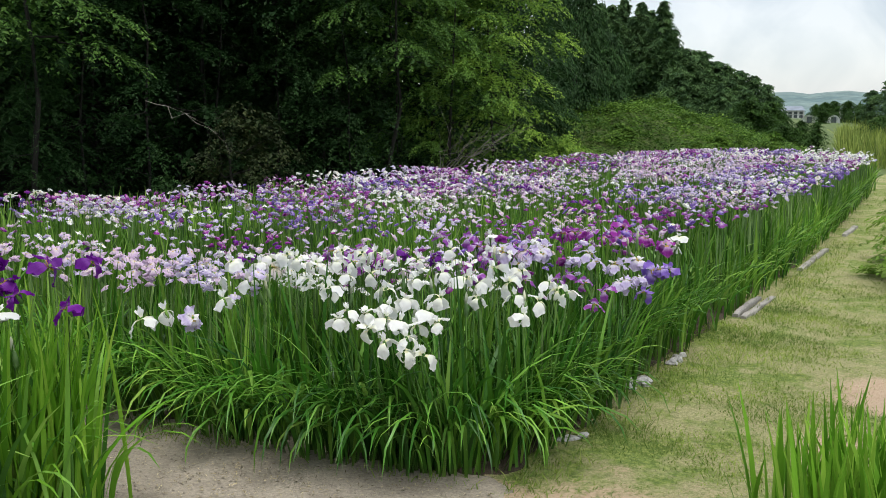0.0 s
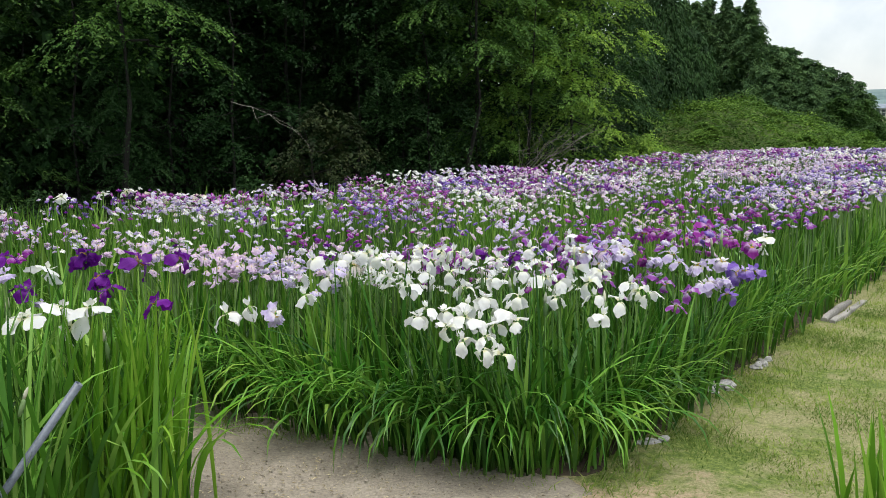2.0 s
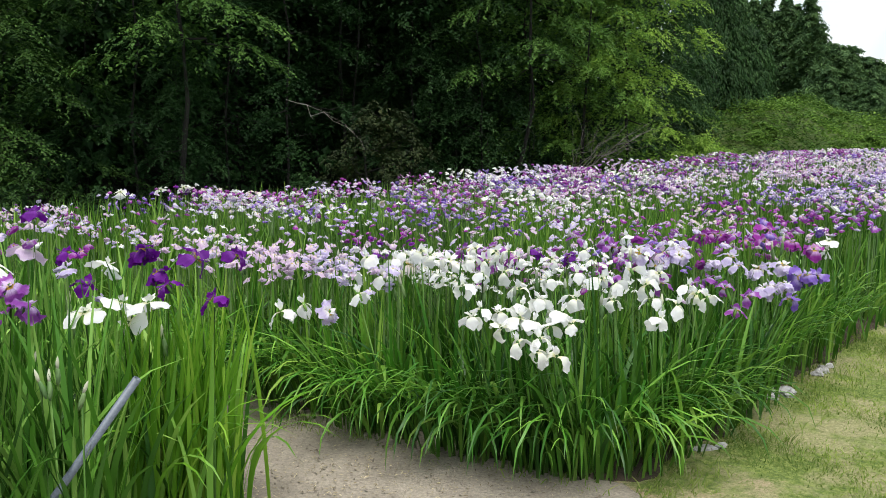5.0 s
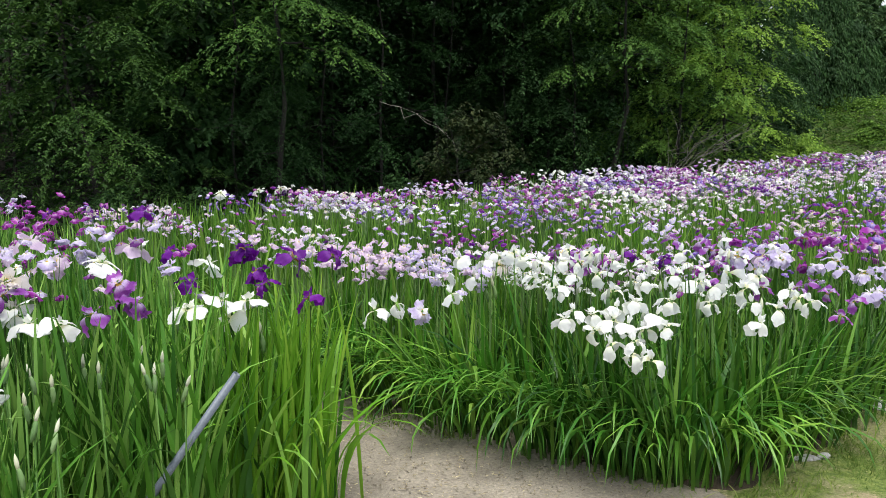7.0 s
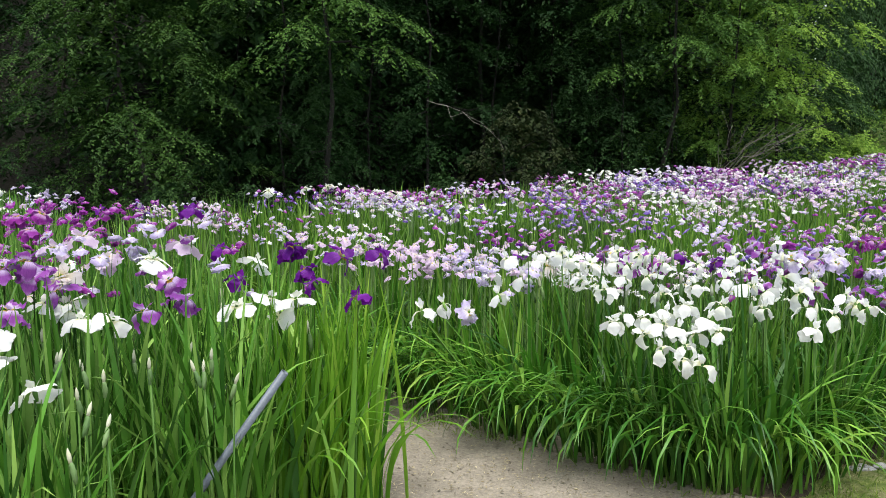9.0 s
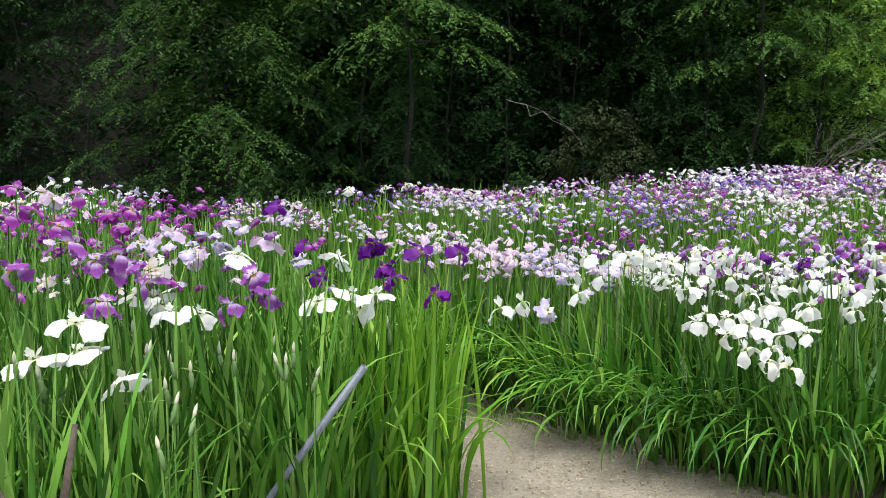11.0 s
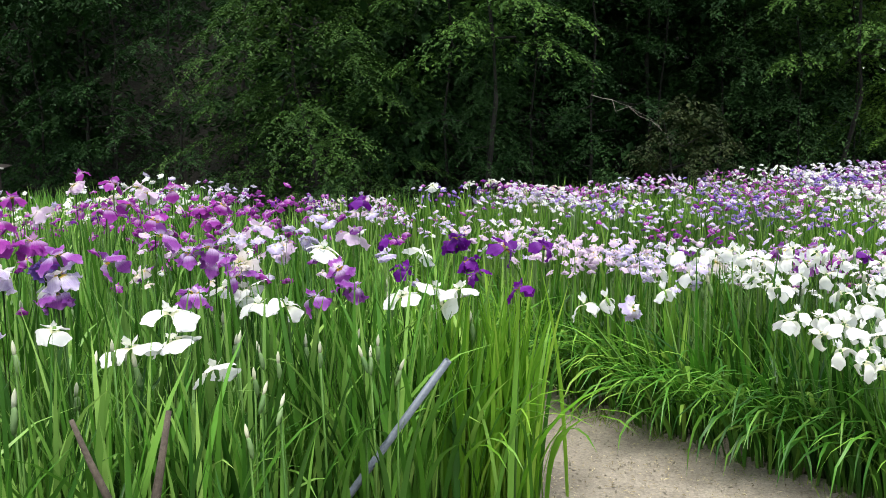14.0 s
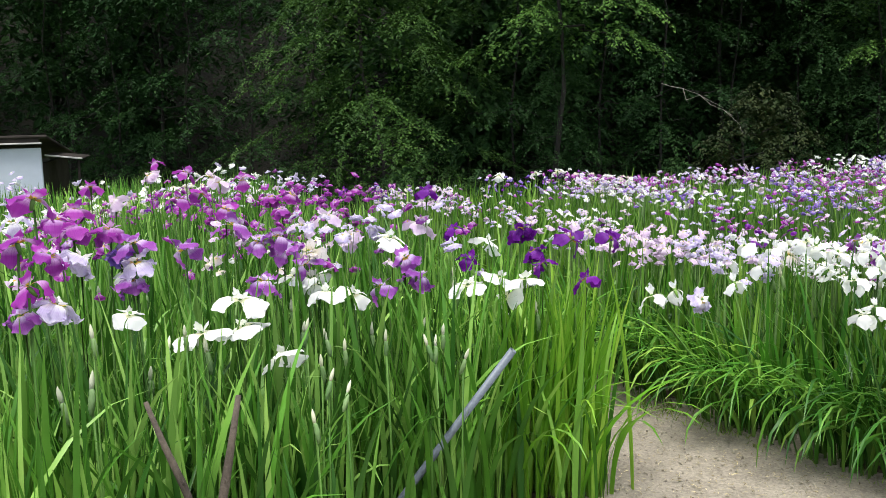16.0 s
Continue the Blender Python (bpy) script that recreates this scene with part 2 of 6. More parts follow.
def path_material():
    """Worn turf: grass thins out to straw and bare reddish earth in patches."""
    m, n, l, bsdf, out = material("worn_turf")
    pos = world_pos(n)
    fine = noise_node(n, l, 30, 8, 0.8, pos)
    g = ramp(n, [(0.36, (0.065, 0.11, 0.014)), (0.5, (0.145, 0.205, 0.034)), (0.64, (0.29, 0.33, 0.085))])
    l.new(fine.outputs[0], g.inputs[0])
    s2 = noise_node(n, l, 70, 6, 0.85, pos)
    sc = ramp(n, [(0.36, (0.15, 0.145, 0.055)), (0.64, (0.46, 0.43, 0.22))])
    l.new(s2.outputs[0], sc.inputs[0])
    tufts = noise_node(n, l, 4.5, 6, 0.7, pos)
    straw = noise_node(n, l, 0.9, 4, 0.65, pos)
    both_n = n.new("ShaderNodeMath")
    both_n.operation = "MULTIPLY_ADD"
    l.new(tufts.outputs[0], both_n.inputs[0])
    both_n.inputs[1].default_value = 0.9
    l.new(straw.outputs[0], both_n.inputs[2])
    sr = ramp(n, [(0.86, (0, 0, 0)), (1.08, (0.9, 0.9, 0.9))])
    l.new(both_n.outputs[0], sr.inputs[0])
    col = mix_rgb(n, l, sr.outputs[0], g.outputs[0], sc.outputs[0])
    att = n.new("ShaderNodeAttribute")
    att.attribute_name = "bare"
    add = n.new("ShaderNodeMath")
    add.operation = "MULTIPLY_ADD"
    l.new(fine.outputs[0], add.inputs[0])
    add.inputs[1].default_value = 0.9
    l.new(att.outputs["Fac"], add.inputs[2])
    ar = ramp(n, [(0.80, (0, 0, 0)), (1.05, (1, 1, 1))])
    l.new(add.outputs[0], ar.inputs[0])
    e = ramp(n, [(0.3, (0.32, 0.22, 0.135)), (0.5, (0.46, 0.34, 0.23)), (0.7, (0.56, 0.44, 0.31))])
    l.new(s2.outputs[0], e.inputs[0])
    col = mix_rgb(n, l, ar.outputs[0], col, e.outputs[0])
    l.new(col, bsdf.inputs["Base Color"])
    bsdf.inputs["Roughness"].default_value = 0.95
    bump(n, l, bsdf, fine.outputs[0], 0.8, 0.03)
    return m


M_TURF = path_material()


# ---------------------------------------------------------------- mesh helpers
def quick_mesh(name, verts, quads, mat, uv=None, smooth=True, tris=None):
    """A mesh from arrays of corners and faces of four (and three)."""
    verts = np.asarray(verts, np.float32).reshape(-1, 3)
    quads = np.asarray(quads, np.int32).reshape(-1, 4)
    loops, starts = quads.ravel(), np.arange(len(quads)) * 4
    if tris is not None:
        tris = np.asarray(tris, np.int32).reshape(-1, 3)
        starts = np.r_[starts, len(loops) + np.arange(len(tris)) * 3]
        loops = np.r_[loops, tris.ravel()]
    me = bpy.data.meshes.new(name)
    me.vertices.add(len(verts))
    me.vertices.foreach_set("co", verts.ravel())
    me.loops.add(len(loops))
    me.loops.foreach_set("vertex_index", loops.astype(np.int32))
    me.polygons.add(len(starts))
    me.polygons.foreach_set("loop_start", starts.astype(np.int32))
    me.update(calc_edges=True)
    if uv is not None:
        layer = me.uv_layers.new(name="UVMap")
        layer.data.foreach_set("uv", np.asarray(uv, np.float32).reshape(-1, 2)[loops].ravel())
    me.polygons.foreach_set("use_smooth", np.full(len(starts), smooth))
    me.materials.append(mat)
    return me


def bm_mesh(name, bm, mat, smooth=True):
    me = bpy.data.meshes.new(name)
    bm.to_mesh(me)
    bm.free()
    me.polygons.foreach_set("use_smooth", np.full(len(me.polygons), smooth))
    me.materials.append(mat)
    return me


def part(name, mesh, parent, label="", m=None):
    """Links one mesh under a thing or under a part."""
    ob = new(name, mesh)
    ob.parent = parent
    if m is not None:
        ob.matrix_basis = m
    return tagged(ob, label) if label else ob


def root(name, label, category, group="", at=(0, 0, 0), rz=0.0):
    ob = new(name)
    ob.empty_display_size = 0.1
    ob.matrix_basis = pose(*at, 0, 0, rz)
    return tagged(ob, label, category, group)


def strips(n, rows, cols):
    """Faces of n ribbons of rows x cols corners."""
    i = np.arange(rows - 1)[:, None] * cols + np.arange(cols - 1)
    one = np.stack([i, i + 1, i + 1 + cols, i + cols], -1).reshape(-1, 4)
    return (np.arange(n)[:, None, None] * rows * cols + one).reshape(-1, 4)


def blade_arrays(base, azi, lean, bend, length, width, twist, seg=5, fold=0.0, power=1.8):
    """Long narrow leaves: corners, faces and uv. lean and bend in radians; fold lifts the margins over the midrib."""
    n = len(azi)
    s = np.linspace(0, 1, seg + 1)
    th = lean[:, None] + bend[:, None] * s ** np.reshape(power, (-1, 1))
    step = (length / seg)[:, None]
    mid = (th[:, 1:] + th[:, :-1]) / 2
    r = np.concatenate([np.zeros((n, 1)), np.cumsum(np.sin(mid) * step, 1)], 1)
    z = np.concatenate([np.zeros((n, 1)), np.cumsum(np.cos(mid) * step, 1)], 1)
    head = np.stack([np.cos(azi), np.sin(azi)], -1)
    mids = np.concatenate([r[..., None] * head[:, None], z[..., None]], -1) + base[:, None]
    w = width[:, None] * np.interp(s, [0, 0.15, 0.45, 0.75, 0.92, 1], [0.75, 0.9, 1, 0.75, 0.35, 0.04])
    side_a = azi + np.pi / 2 + twist
    side = np.stack([np.cos(side_a), np.sin(side_a), 0 * side_a], -1)[:, None]
    cols = [-0.5, 0.5] if not fold else [-0.5, 0.0, 0.5]
    normal = np.stack([-np.cos(th) * head[:, :1], -np.cos(th) * head[:, 1:], np.sin(th)], -1)
    out = [mids + c * w[..., None] * side + abs(c) * fold * w[..., None] * normal for c in cols]
    verts = np.stack(out, 2).reshape(-1, 3)
    uv = np.stack(np.broadcast_arrays(np.array([c + 0.5 for c in cols])[None, None, :], s[None, :, None] + np.zeros((n, 1, 1))), -1)
    return verts, strips(n, seg + 1, len(cols)), uv.reshape(-1, 2)


def inside(poly, pts):
    """Which points of an N x 2 array lie in the polygon."""
    p, q = np.array(poly), np.roll(poly, -1, 0)
    x, y = pts[:, 0:1], pts[:, 1:2]
    hit = ((p[:, 1] > y) != (q[:, 1] > y)) & (x < (q[:, 0] - p[:, 0]) * (y - p[:, 1]) / (q[:, 1] - p[:, 1] + 1e-12) + p[:, 0])
    return hit.sum(1) % 2 == 1


def edge_distance(poly, pts, closed=True):
    """The distance to the nearest side, and the way to it."""
    p = np.array(poly, float)
    q = np.roll(p, -1, 0)
    if not closed:
        p, q = p[:-1], q[:-1]
    d = q - p
    t = (((pts[:, None] - p) * d).sum(-1) / (d * d).sum(-1)).clip(0, 1)
    way = p + t[..., None] * d - pts[:, None]
    dist = np.linalg.norm(way, axis=-1)
    k = dist.argmin(1)
    r = np.arange(len(pts))
    return dist[r, k], way[r, k] / (dist[r, k][:, None] + 1e-9)


def scatter(rng, poly, per_m2):
    lo, hi = np.min(poly, 0), np.max(poly, 0)
    pts = rng.uniform(lo, hi, (int(np.prod(hi - lo) * per_m2), 2))
    return pts[inside(poly, pts)]


def lumps(x, y, scale, seed=0.0):
    """A smooth field of hills and hollows between about -1 and 1."""
    a, b = x / scale + seed, y / scale - seed
    return (np.sin(a + 1.3 * np.sin(b * 0.7)) * np.cos(b * 1.1 + 0.6 * np.sin(a * 1.3)) + 0.5 * np.sin(2.3 * a + 1.7 * b)) / 1.4


def tube(bm, pts, radii, sides=6):
    """A tapered branch along points."""
    rings = []
    for k, p in enumerate(pts):
        p = Vector(p)
        d = Vector(pts[min(k + 1, len(pts) - 1)]) - Vector(pts[max(k - 1, 0)])
        rot = d.to_track_quat("Z", "Y")
        rings.append([bm.verts.new(p + rot @ Vector((radii[k] * math.cos(a), radii[k] * math.sin(a), 0))) for a in np.linspace(0, 2 * math.pi, sides, endpoint=False)])
    for a, b in zip(rings, rings[1:]):
        for k in range(sides):
            bm.faces.new((a[k], a[(k + 1) % sides], b[(k + 1) % sides], b[k]))
    bm.faces.new(rings[0][::-1])
    bm.faces.new(rings[-1])


def wander(rng, a, b, n, amount):
    """Points from a to b that stray from the straight line."""
    a, b = np.array(a, float), np.array(b, float)
    t = np.linspace(0, 1, n)[:, None]
    return a + t * (b - a) + rng.normal(0, amount, (n, 3)) * np.sin(t * np.pi)


# ---------------------------------------------------------------- plan
BED_A = [(0.14, 3.80), (0.41, 3.92), (0.64, 4.26), (0.96, 4.79), (1.22, 5.32), (1.60, 5.92), (2.50, 7.37), (4.02, 9.95), (5.45, 12.5), (9.3, 19.6), (8.6, 21.2), (5.8, 20.8), (3.6, 19.0),
         (1.1, 15.4), (-0.55, 13.4), (-1.4, 12.4), (-2.6, 11.1), (-3.4, 9.8), (-4.6, 9.0), (-6.2, 8.2), (-4.9, 6.6), (-3.5, 5.9), (-2.6, 5.25), (-1.9, 4.8), (-1.16, 4.33), (-0.59, 4.04)]
BED_B = [(-1.3, 3.4), (-1.65, 3.85), (-2.3, 4.35), (-3.1, 4.8), (-4.0, 5.5), (-5.1, 6.5), (-6.4, 7.9), (-8.4, 8.4), (-8.8, 6.3), (-9.6, 5.2), (-6.0, 2.4),
         (-3.2, 1.0), (-2.15, 1.25), (-1.98, 1.58), (-1.78, 1.84), (-1.62, 2.12), (-1.42, 2.5), (-1.2, 2.85)]
BED_C = [(0.92, 2.72), (1.5, 2.75), (2.4, 3.3), (2.6, 2.2), (1.4, 1.7), (1.0, 2.1)]
WOOD_EDGE = [(-24, 4.0), (-18, 8.5), (-13, 10.6), (-9.8, 10.4), (-7.2, 9.4), (-5.3, 9.9), (-4.1, 10.8), (-3.1, 12.1), (-1.9, 13.4), (-0.8, 14.6), (0.4, 16.2), (1.3, 18.0), (1.8, 19.6)]
WOOD = WOOD_EDGE + [(1.6, 26.0), (-4.0, 36.0), (-40.0, 36.0), (-40.0, 4.0)]
TURF = [(0.0, 4.1), (9.0, 20.2), (12.0, 25.0), (13.4, 24.2), (10.6, 17.6), (4.4, 7.4), (3.8, 5.2), (3.4, 3.2), (3.6, -1.0), (3.2, -5.0), (2.6, -9.0), (0.2, -9.0), (0.6, -4.0), (0.3, 3.0)]


def sheet(name, poly, mat, z, step, relief, label, rag=0.05, seed=3, bare=None, inset=0.0):
    """A piece of ground inside a polygon with an uneven outline and surface."""
    lo, hi = np.min(poly, 0) - 0.3, np.max(poly, 0) + 0.3
    nx, ny = int((hi[0] - lo[0]) / step) + 2, int((hi[1] - lo[1]) / step) + 2
    gx, gy = np.meshgrid(lo[0] + np.arange(nx) * step, lo[1] + np.arange(ny) * step)
    p = np.stack([gx.ravel(), gy.ravel()], -1)
    ins = inside(poly, p)
    d, way = edge_distance(poly, p)
    sd = np.where(ins, d, -d) - inset + rag * lumps(p[:, 0], p[:, 1], 0.12, seed) + 0.6 * rag * lumps(p[:, 0], p[:, 1], 0.05, seed + 2)
    zz = z + relief * (lumps(p[:, 0], p[:, 1], 0.35, seed) + 0.5 * lumps(p[:, 0], p[:, 1], 0.11, seed + 1)) * np.clip(sd / 0.2, 0, 1)
    zz -= 0.03 * (1 - np.clip(sd / 0.1, 0, 1))
    i = (np.arange(ny - 1)[:, None] * nx + np.arange(nx - 1)).ravel()
    quads = np.stack([i, i + 1, i + 1 + nx, i + nx], -1)
    quads = quads[(sd[quads] > -0.4 * step).all(1)]
    used = np.unique(quads)
    back = np.zeros(len(p), int)
    back[used] = np.arange(len(used))
    me = quick_mesh(name, np.c_[p, zz][used], back[quads], mat)
    if bare is not None:
        at = me.attributes.new("bare", "FLOAT", "POINT")
        at.data.foreach_set("value", bare(p[used]).astype(np.float32))
    return tagged(new(name, me), label, "ground", kind="structure")


# one sheet to the horizon, with an added hill that backs the wood behind the beds
def hill(x, y):
    """Height of the ground: level garden, an added bank that closes the wood off behind."""
    p = np.stack([np.ravel(x), np.ravel(y)], -1)
    d, _ = edge_distance(WOOD_EDGE, p, closed=False)
    far = np.where(inside(WOOD, p), d, 0.0)
    h = 1.1 * np.clip(far - 5.0, 0, 9)
    fade = np.clip((edge_distance(WOOD[-5:], p, closed=False)[0] - 0.3) / 3.5, 0, 1)
    return (h * fade).reshape(np.shape(x))


def ground_sheet():
    near = np.arange(-40, 40.1, 0.8)
    far = np.array([60, 100, 180, 320, 600, 1100, 2000, 3600.0])
    axis = np.r_[-far[::-1], near, far]
    gx, gy = np.meshgrid(axis, axis)
    z = hill(gx, gy) - 0.03 + 0.015 * lumps(gx, gy, 1.7)
    n = len(axis)
    i = (np.arange(n - 1)[:, None] * n + np.arange(n - 1)).ravel()
    me = quick_mesh("ground", np.stack([gx, gy, z], -1), np.stack([i, i + 1, i + 1 + n, i + n], -1), M_MEADOW)
    me.materials.append(M_SHADE_FLOOR)
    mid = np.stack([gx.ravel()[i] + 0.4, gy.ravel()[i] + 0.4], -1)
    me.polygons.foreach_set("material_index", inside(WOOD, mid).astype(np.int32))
    return me


tagged(new("ground", ground_sheet()), "rough green meadow ground reaching the horizon", "ground", kind="structure")


def bare_earth(p):
    spot = np.exp(-(((p[:, 0] - 2.6) / 0.35) ** 2 + ((p[:, 1] - 5.0) / 0.5) ** 2)) + 0.55 * np.exp(-(((p[:, 0] - 1.9) / 0.3) ** 2 + ((p[:, 1] - 4.3) / 0.3) ** 2))
    trod = 0.62 * np.clip((4.5 - p[:, 1] - 0.25 * p[:, 0]) / 0.8, 0, 1) * np.clip((1.5 - p[:, 0]) / 0.5, 0, 1)
    return np.clip(np.maximum(spot, trod) + 0.16 * lumps(p[:, 0] + 0.1 * np.sin(5 * p[:, 1]), p[:, 1] + 0.12 * np.sin(4 * p[:, 0]), 0.13, 5) + 0.1 * lumps(p[:, 0], p[:, 1], 0.05, 2), 0, 1)


sheet("grass_path", TURF, M_TURF, 0.0, 0.08, 0.012, "worn grass path with straw and bare reddish patches", bare=bare_earth)
DIRT = [(0.25, 3.95), (0.6, 3.3), (0.75, 0.0), (0.8, -4.0), (0.3, -9.2), (-2.2, -9.2), (-1.7, -5.0), (-2.0, -1.0), (-1.7, 2.6), (-1.7, 3.4), (-1.9, 3.9), (-2.5, 4.3), (-4.4, 5.4), (-6.4, 8.0), (-4.0, 6.3), (-2.6, 5.6), (-1.16, 4.75), (-0.5, 4.5)]
sheet("dirt_path", DIRT, M_DIRT, 0.006, 0.05, 0.006, "pale trodden earth path between iris beds", rag=0.04, seed=8)
for bed, name in ((BED_A, "bed_soil"), (BED_B, "bed_soil"), (BED_C, "bed_soil")):
    sheet(name, bed, M_SOIL, 0.010, 0.07, 0.012, "damp dark soil under the irises", seed=4, inset=0.03)



# ---------------------------------------------------------------- irises
def petal_arrays(length, width, rise, fall, ruffle, nu=6, nv=5, seed=0.0, claw=0.17, cup=0.16):
    """One petal from the throat outwards along +x: goes out, then arches down."""
    u, v = np.linspace(0, 1, nu), np.linspace(-1, 1, nv)
    s = np.clip(u / 0.62, 0, 1)
    ang = rise - fall * s * s * (3 - 2 * s)
    step = length / (nu - 1)
    mid = (ang[1:] + ang[:-1]) / 2
    px, pz = np.r_[0, np.cumsum(np.cos(mid) * step)], np.r_[0, np.cumsum(np.sin(mid) * step)]
    w = width / 2 * np.interp(u, [0, 0.2, 0.45, 0.7, 0.88, 1], [claw, 0.36, 0.80, 1.06, 1.0, 0.52])
    uu, vv = np.meshgrid(u, v, indexing="ij")
    back = 0.2 * length * vv**2 * uu**3
    x = px[:, None] - back * np.cos(ang)[:, None]
    y = w[:, None] * vv * (1 + 0.05 * np.sin(11 * uu + seed))
    wave = ruffle * (np.sin(8 * uu + 3 * vv + seed) + 0.8 * np.sin(17 * uu - 5 * vv + 2 * seed)) * vv**2 * uu + 0.5 * ruffle * np.sin(9 * vv + seed) * uu**3
    x = x + wave * np.abs(np.sin(ang))[:, None]
    z = pz[:, None] - back * np.sin(ang)[:, None] - cup * width * vv**2 * np.sin(uu * np.pi * 0.9) + wave * np.cos(ang)[:, None]
    return np.stack([x, y, z], -1).reshape(-1, 3), strips(1, nu, nv), np.stack([vv, uu], -1).reshape(-1, 2)


def spin(v, a):
    c, s = np.cos(a), np.sin(a)
    return v @ np.array([[c, s, 0], [-s, c, 0], [0, 0, 1]])


def flower_plan(shape, rng):
    """Petals of a flower as (length, width, rise, fall, ruffle, turn, kind)."""
    out = []
    if shape == "single":
        for k in range(3):
            out.append((rng.uniform(0.092, 0.114), rng.uniform(0.058, 0.078), rng.uniform(0.2, 0.7), rng.uniform(1.3, 2.2), 0.005, k * 2.094 + rng.normal(0, 0.16), "petal"))
        for k in range(3):
            out.append((rng.uniform(0.045, 0.062), rng.uniform(0.036, 0.048), rng.uniform(0.85, 1.35), rng.uniform(0.1, 0.8), 0.006, k * 2.094 + 1.047 + rng.normal(0, 0.2), "standard"))
        for k in range(3):
            out.append((0.036, 0.018, 0.75, 0.5, 0.003, k * 2.094 + rng.normal(0, 0.1), "style_arm"))
    elif shape == "open":
        for k in range(3):
            out.append((rng.uniform(0.085, 0.10), rng.uniform(0.092, 0.115), rng.uniform(0.15, 0.45), rng.uniform(0.6, 1.5), 0.003, k * 2.094 + rng.normal(0, 0.2), "petal"))
        for k in range(3):
            out.append((rng.uniform(0.03, 0.045), rng.uniform(0.022, 0.03), rng.uniform(0.7, 1.2), 0.2, 0.003, k * 2.094 + 1.047 + rng.normal(0, 0.2), "style_arm"))
    elif shape == "hang":
        for k in range(3):
            out.append((rng.uniform(0.088, 0.120), rng.uniform(0.056, 0.082), rng.uniform(0.1, 0.8), rng.uniform(1.3, 2.4), 0.0045, k * 2.094 + rng.normal(0, 0.4), "petal"))
        for k in range(3):
            out.append((rng.uniform(0.05, 0.065), rng.uniform(0.024, 0.034), rng.uniform(1.2, 1.5), rng.uniform(0.0, 0.3), 0.004, k * 2.094 + 1.047 + rng.normal(0, 0.2), "standard"))
    elif shape == "flat":
        for k in range(6 if rng.random() < 0.6 else 3):
            out.append((rng.uniform(0.08, 0.1), rng.uniform(0.08, 0.11), rng.uniform(0.2, 0.65), rng.uniform(1.0, 2.0), 0.014, k * (1.047 if len(out) < 6 else 2.094) + rng.normal(0, 0.25), "petal"))
        out.append((0.04, 0.03, 1.3, 0.4, 0.003, rng.uniform(0, 6), "standard"))
        if len(out) == 4:
            out = [(*q[:5], k * 2.094 + rng.normal(0, 0.2), q[6]) for k, q in enumerate(out)]
    else:
        for k in range(6):
            out.append((rng.uniform(0.070, 0.10), rng.uniform(0.058, 0.084), 0.15 + 0.45 * (k % 2) + rng.normal(0, 0.15), rng.uniform(0.6, 1.9), 0.009, k * 1.047 + rng.normal(0, 0.16), "petal"))
        for k in range(3):
            out.append((0.04, 0.026, rng.uniform(0.7, 1.2), 0.4, 0.005, k * 2.094 + rng.normal(0, 0.3), "style_arm"))
    return out


frng = np.random.default_rng(11)
SHAPES = []
for shape in ("single", "single", "double", "single", "double", "hang", "hang", "hang", "hang", "hang", "hang", "single", "open", "open", "open"):
    petals = []
    for length, width, rise, fall, ruffle, turn, kind in flower_plan(shape, frng):
        v, f, uv = petal_arrays(length, width, rise, fall, ruffle * (1.3 if kind == "petal" else 1.0), *((11, 9) if kind == "petal" else (6, 5)), frng.uniform(0, 6), cup=0.05)
        petals.append((kind, v, f, uv, turn))
    SHAPES.append(petals)
PETAL_MESH = {(c, k): [(kind, quick_mesh(kind, v, f, M_STYLE[c] if kind == "style_arm" else M_PETAL[c], uv), turn) for kind, v, f, uv, turn in petals] for c in COLOURS for k, petals in enumerate(SHAPES)}


def heart_mesh():
    """The green throat under a flower."""
    bm = bmesh.new()
    tube(bm, [(0, 0, -0.035), (0, 0, -0.01), (0, 0, 0.012)], [0.004, 0.008, 0.005], 7)
    return bm_mesh("flower", bm, M_STEM)


def bud_mesh():
    bm = bmesh.new()
    tube(bm, [(0, 0, 0.0), (0.001, 0, 0.02), (0.002, 0, 0.034), (0.003, 0, 0.046), (0.004, 0, 0.055)], [0.006, 0.008, 0.0072, 0.004, 0.0006], 7)
    return bm_mesh("bud", bm, M_BUD)


def sheath_mesh():
    """The pointed grey-green sheath from which buds come out."""
    bm = bmesh.new()
    tube(bm, [(0, 0, -0.055), (0.002, 0, -0.035), (0.003, 0, -0.01), (0.002, 0, 0.012), (0.0, 0, 0.028)], [0.004, 0.0095, 0.0115, 0.009, 0.004], 8)
    return bm_mesh("sheath", bm, M_SHEATH)


HEART, BUD, SHEATH = heart_mesh(), bud_mesh(), sheath_mesh()
STALKS = []
for k in range(4):
    sbm = bmesh.new()
    tube(sbm, [(0, 0, 0), (0.012 * math.cos(k), 0.012 * math.sin(k), 0.5), (0, 0, 1.0)], [0.006, 0.0052, 0.004], 6)
    STALKS.append(bm_mesh("stem", sbm, M_STEM))
lrng = np.random.default_rng(5)


def leaf_set(n, lean, bend, mat, seg=6, wide=(0.020, 0.034)):
    """A store of single leaves, 1 m long, that plants share."""
    out = []
    for k in range(n):
        one = lambda lo, hi: np.array([lrng.uniform(lo, hi)])
        v, f, uv = blade_arrays(np.zeros((1, 3)), np.zeros(1), one(*lean), one(*bend), np.ones(1), one(*wide), one(-0.5, 0.5), seg, 0.25)
        out.append(quick_mesh("leaf", v, f, mat, uv))
    return out


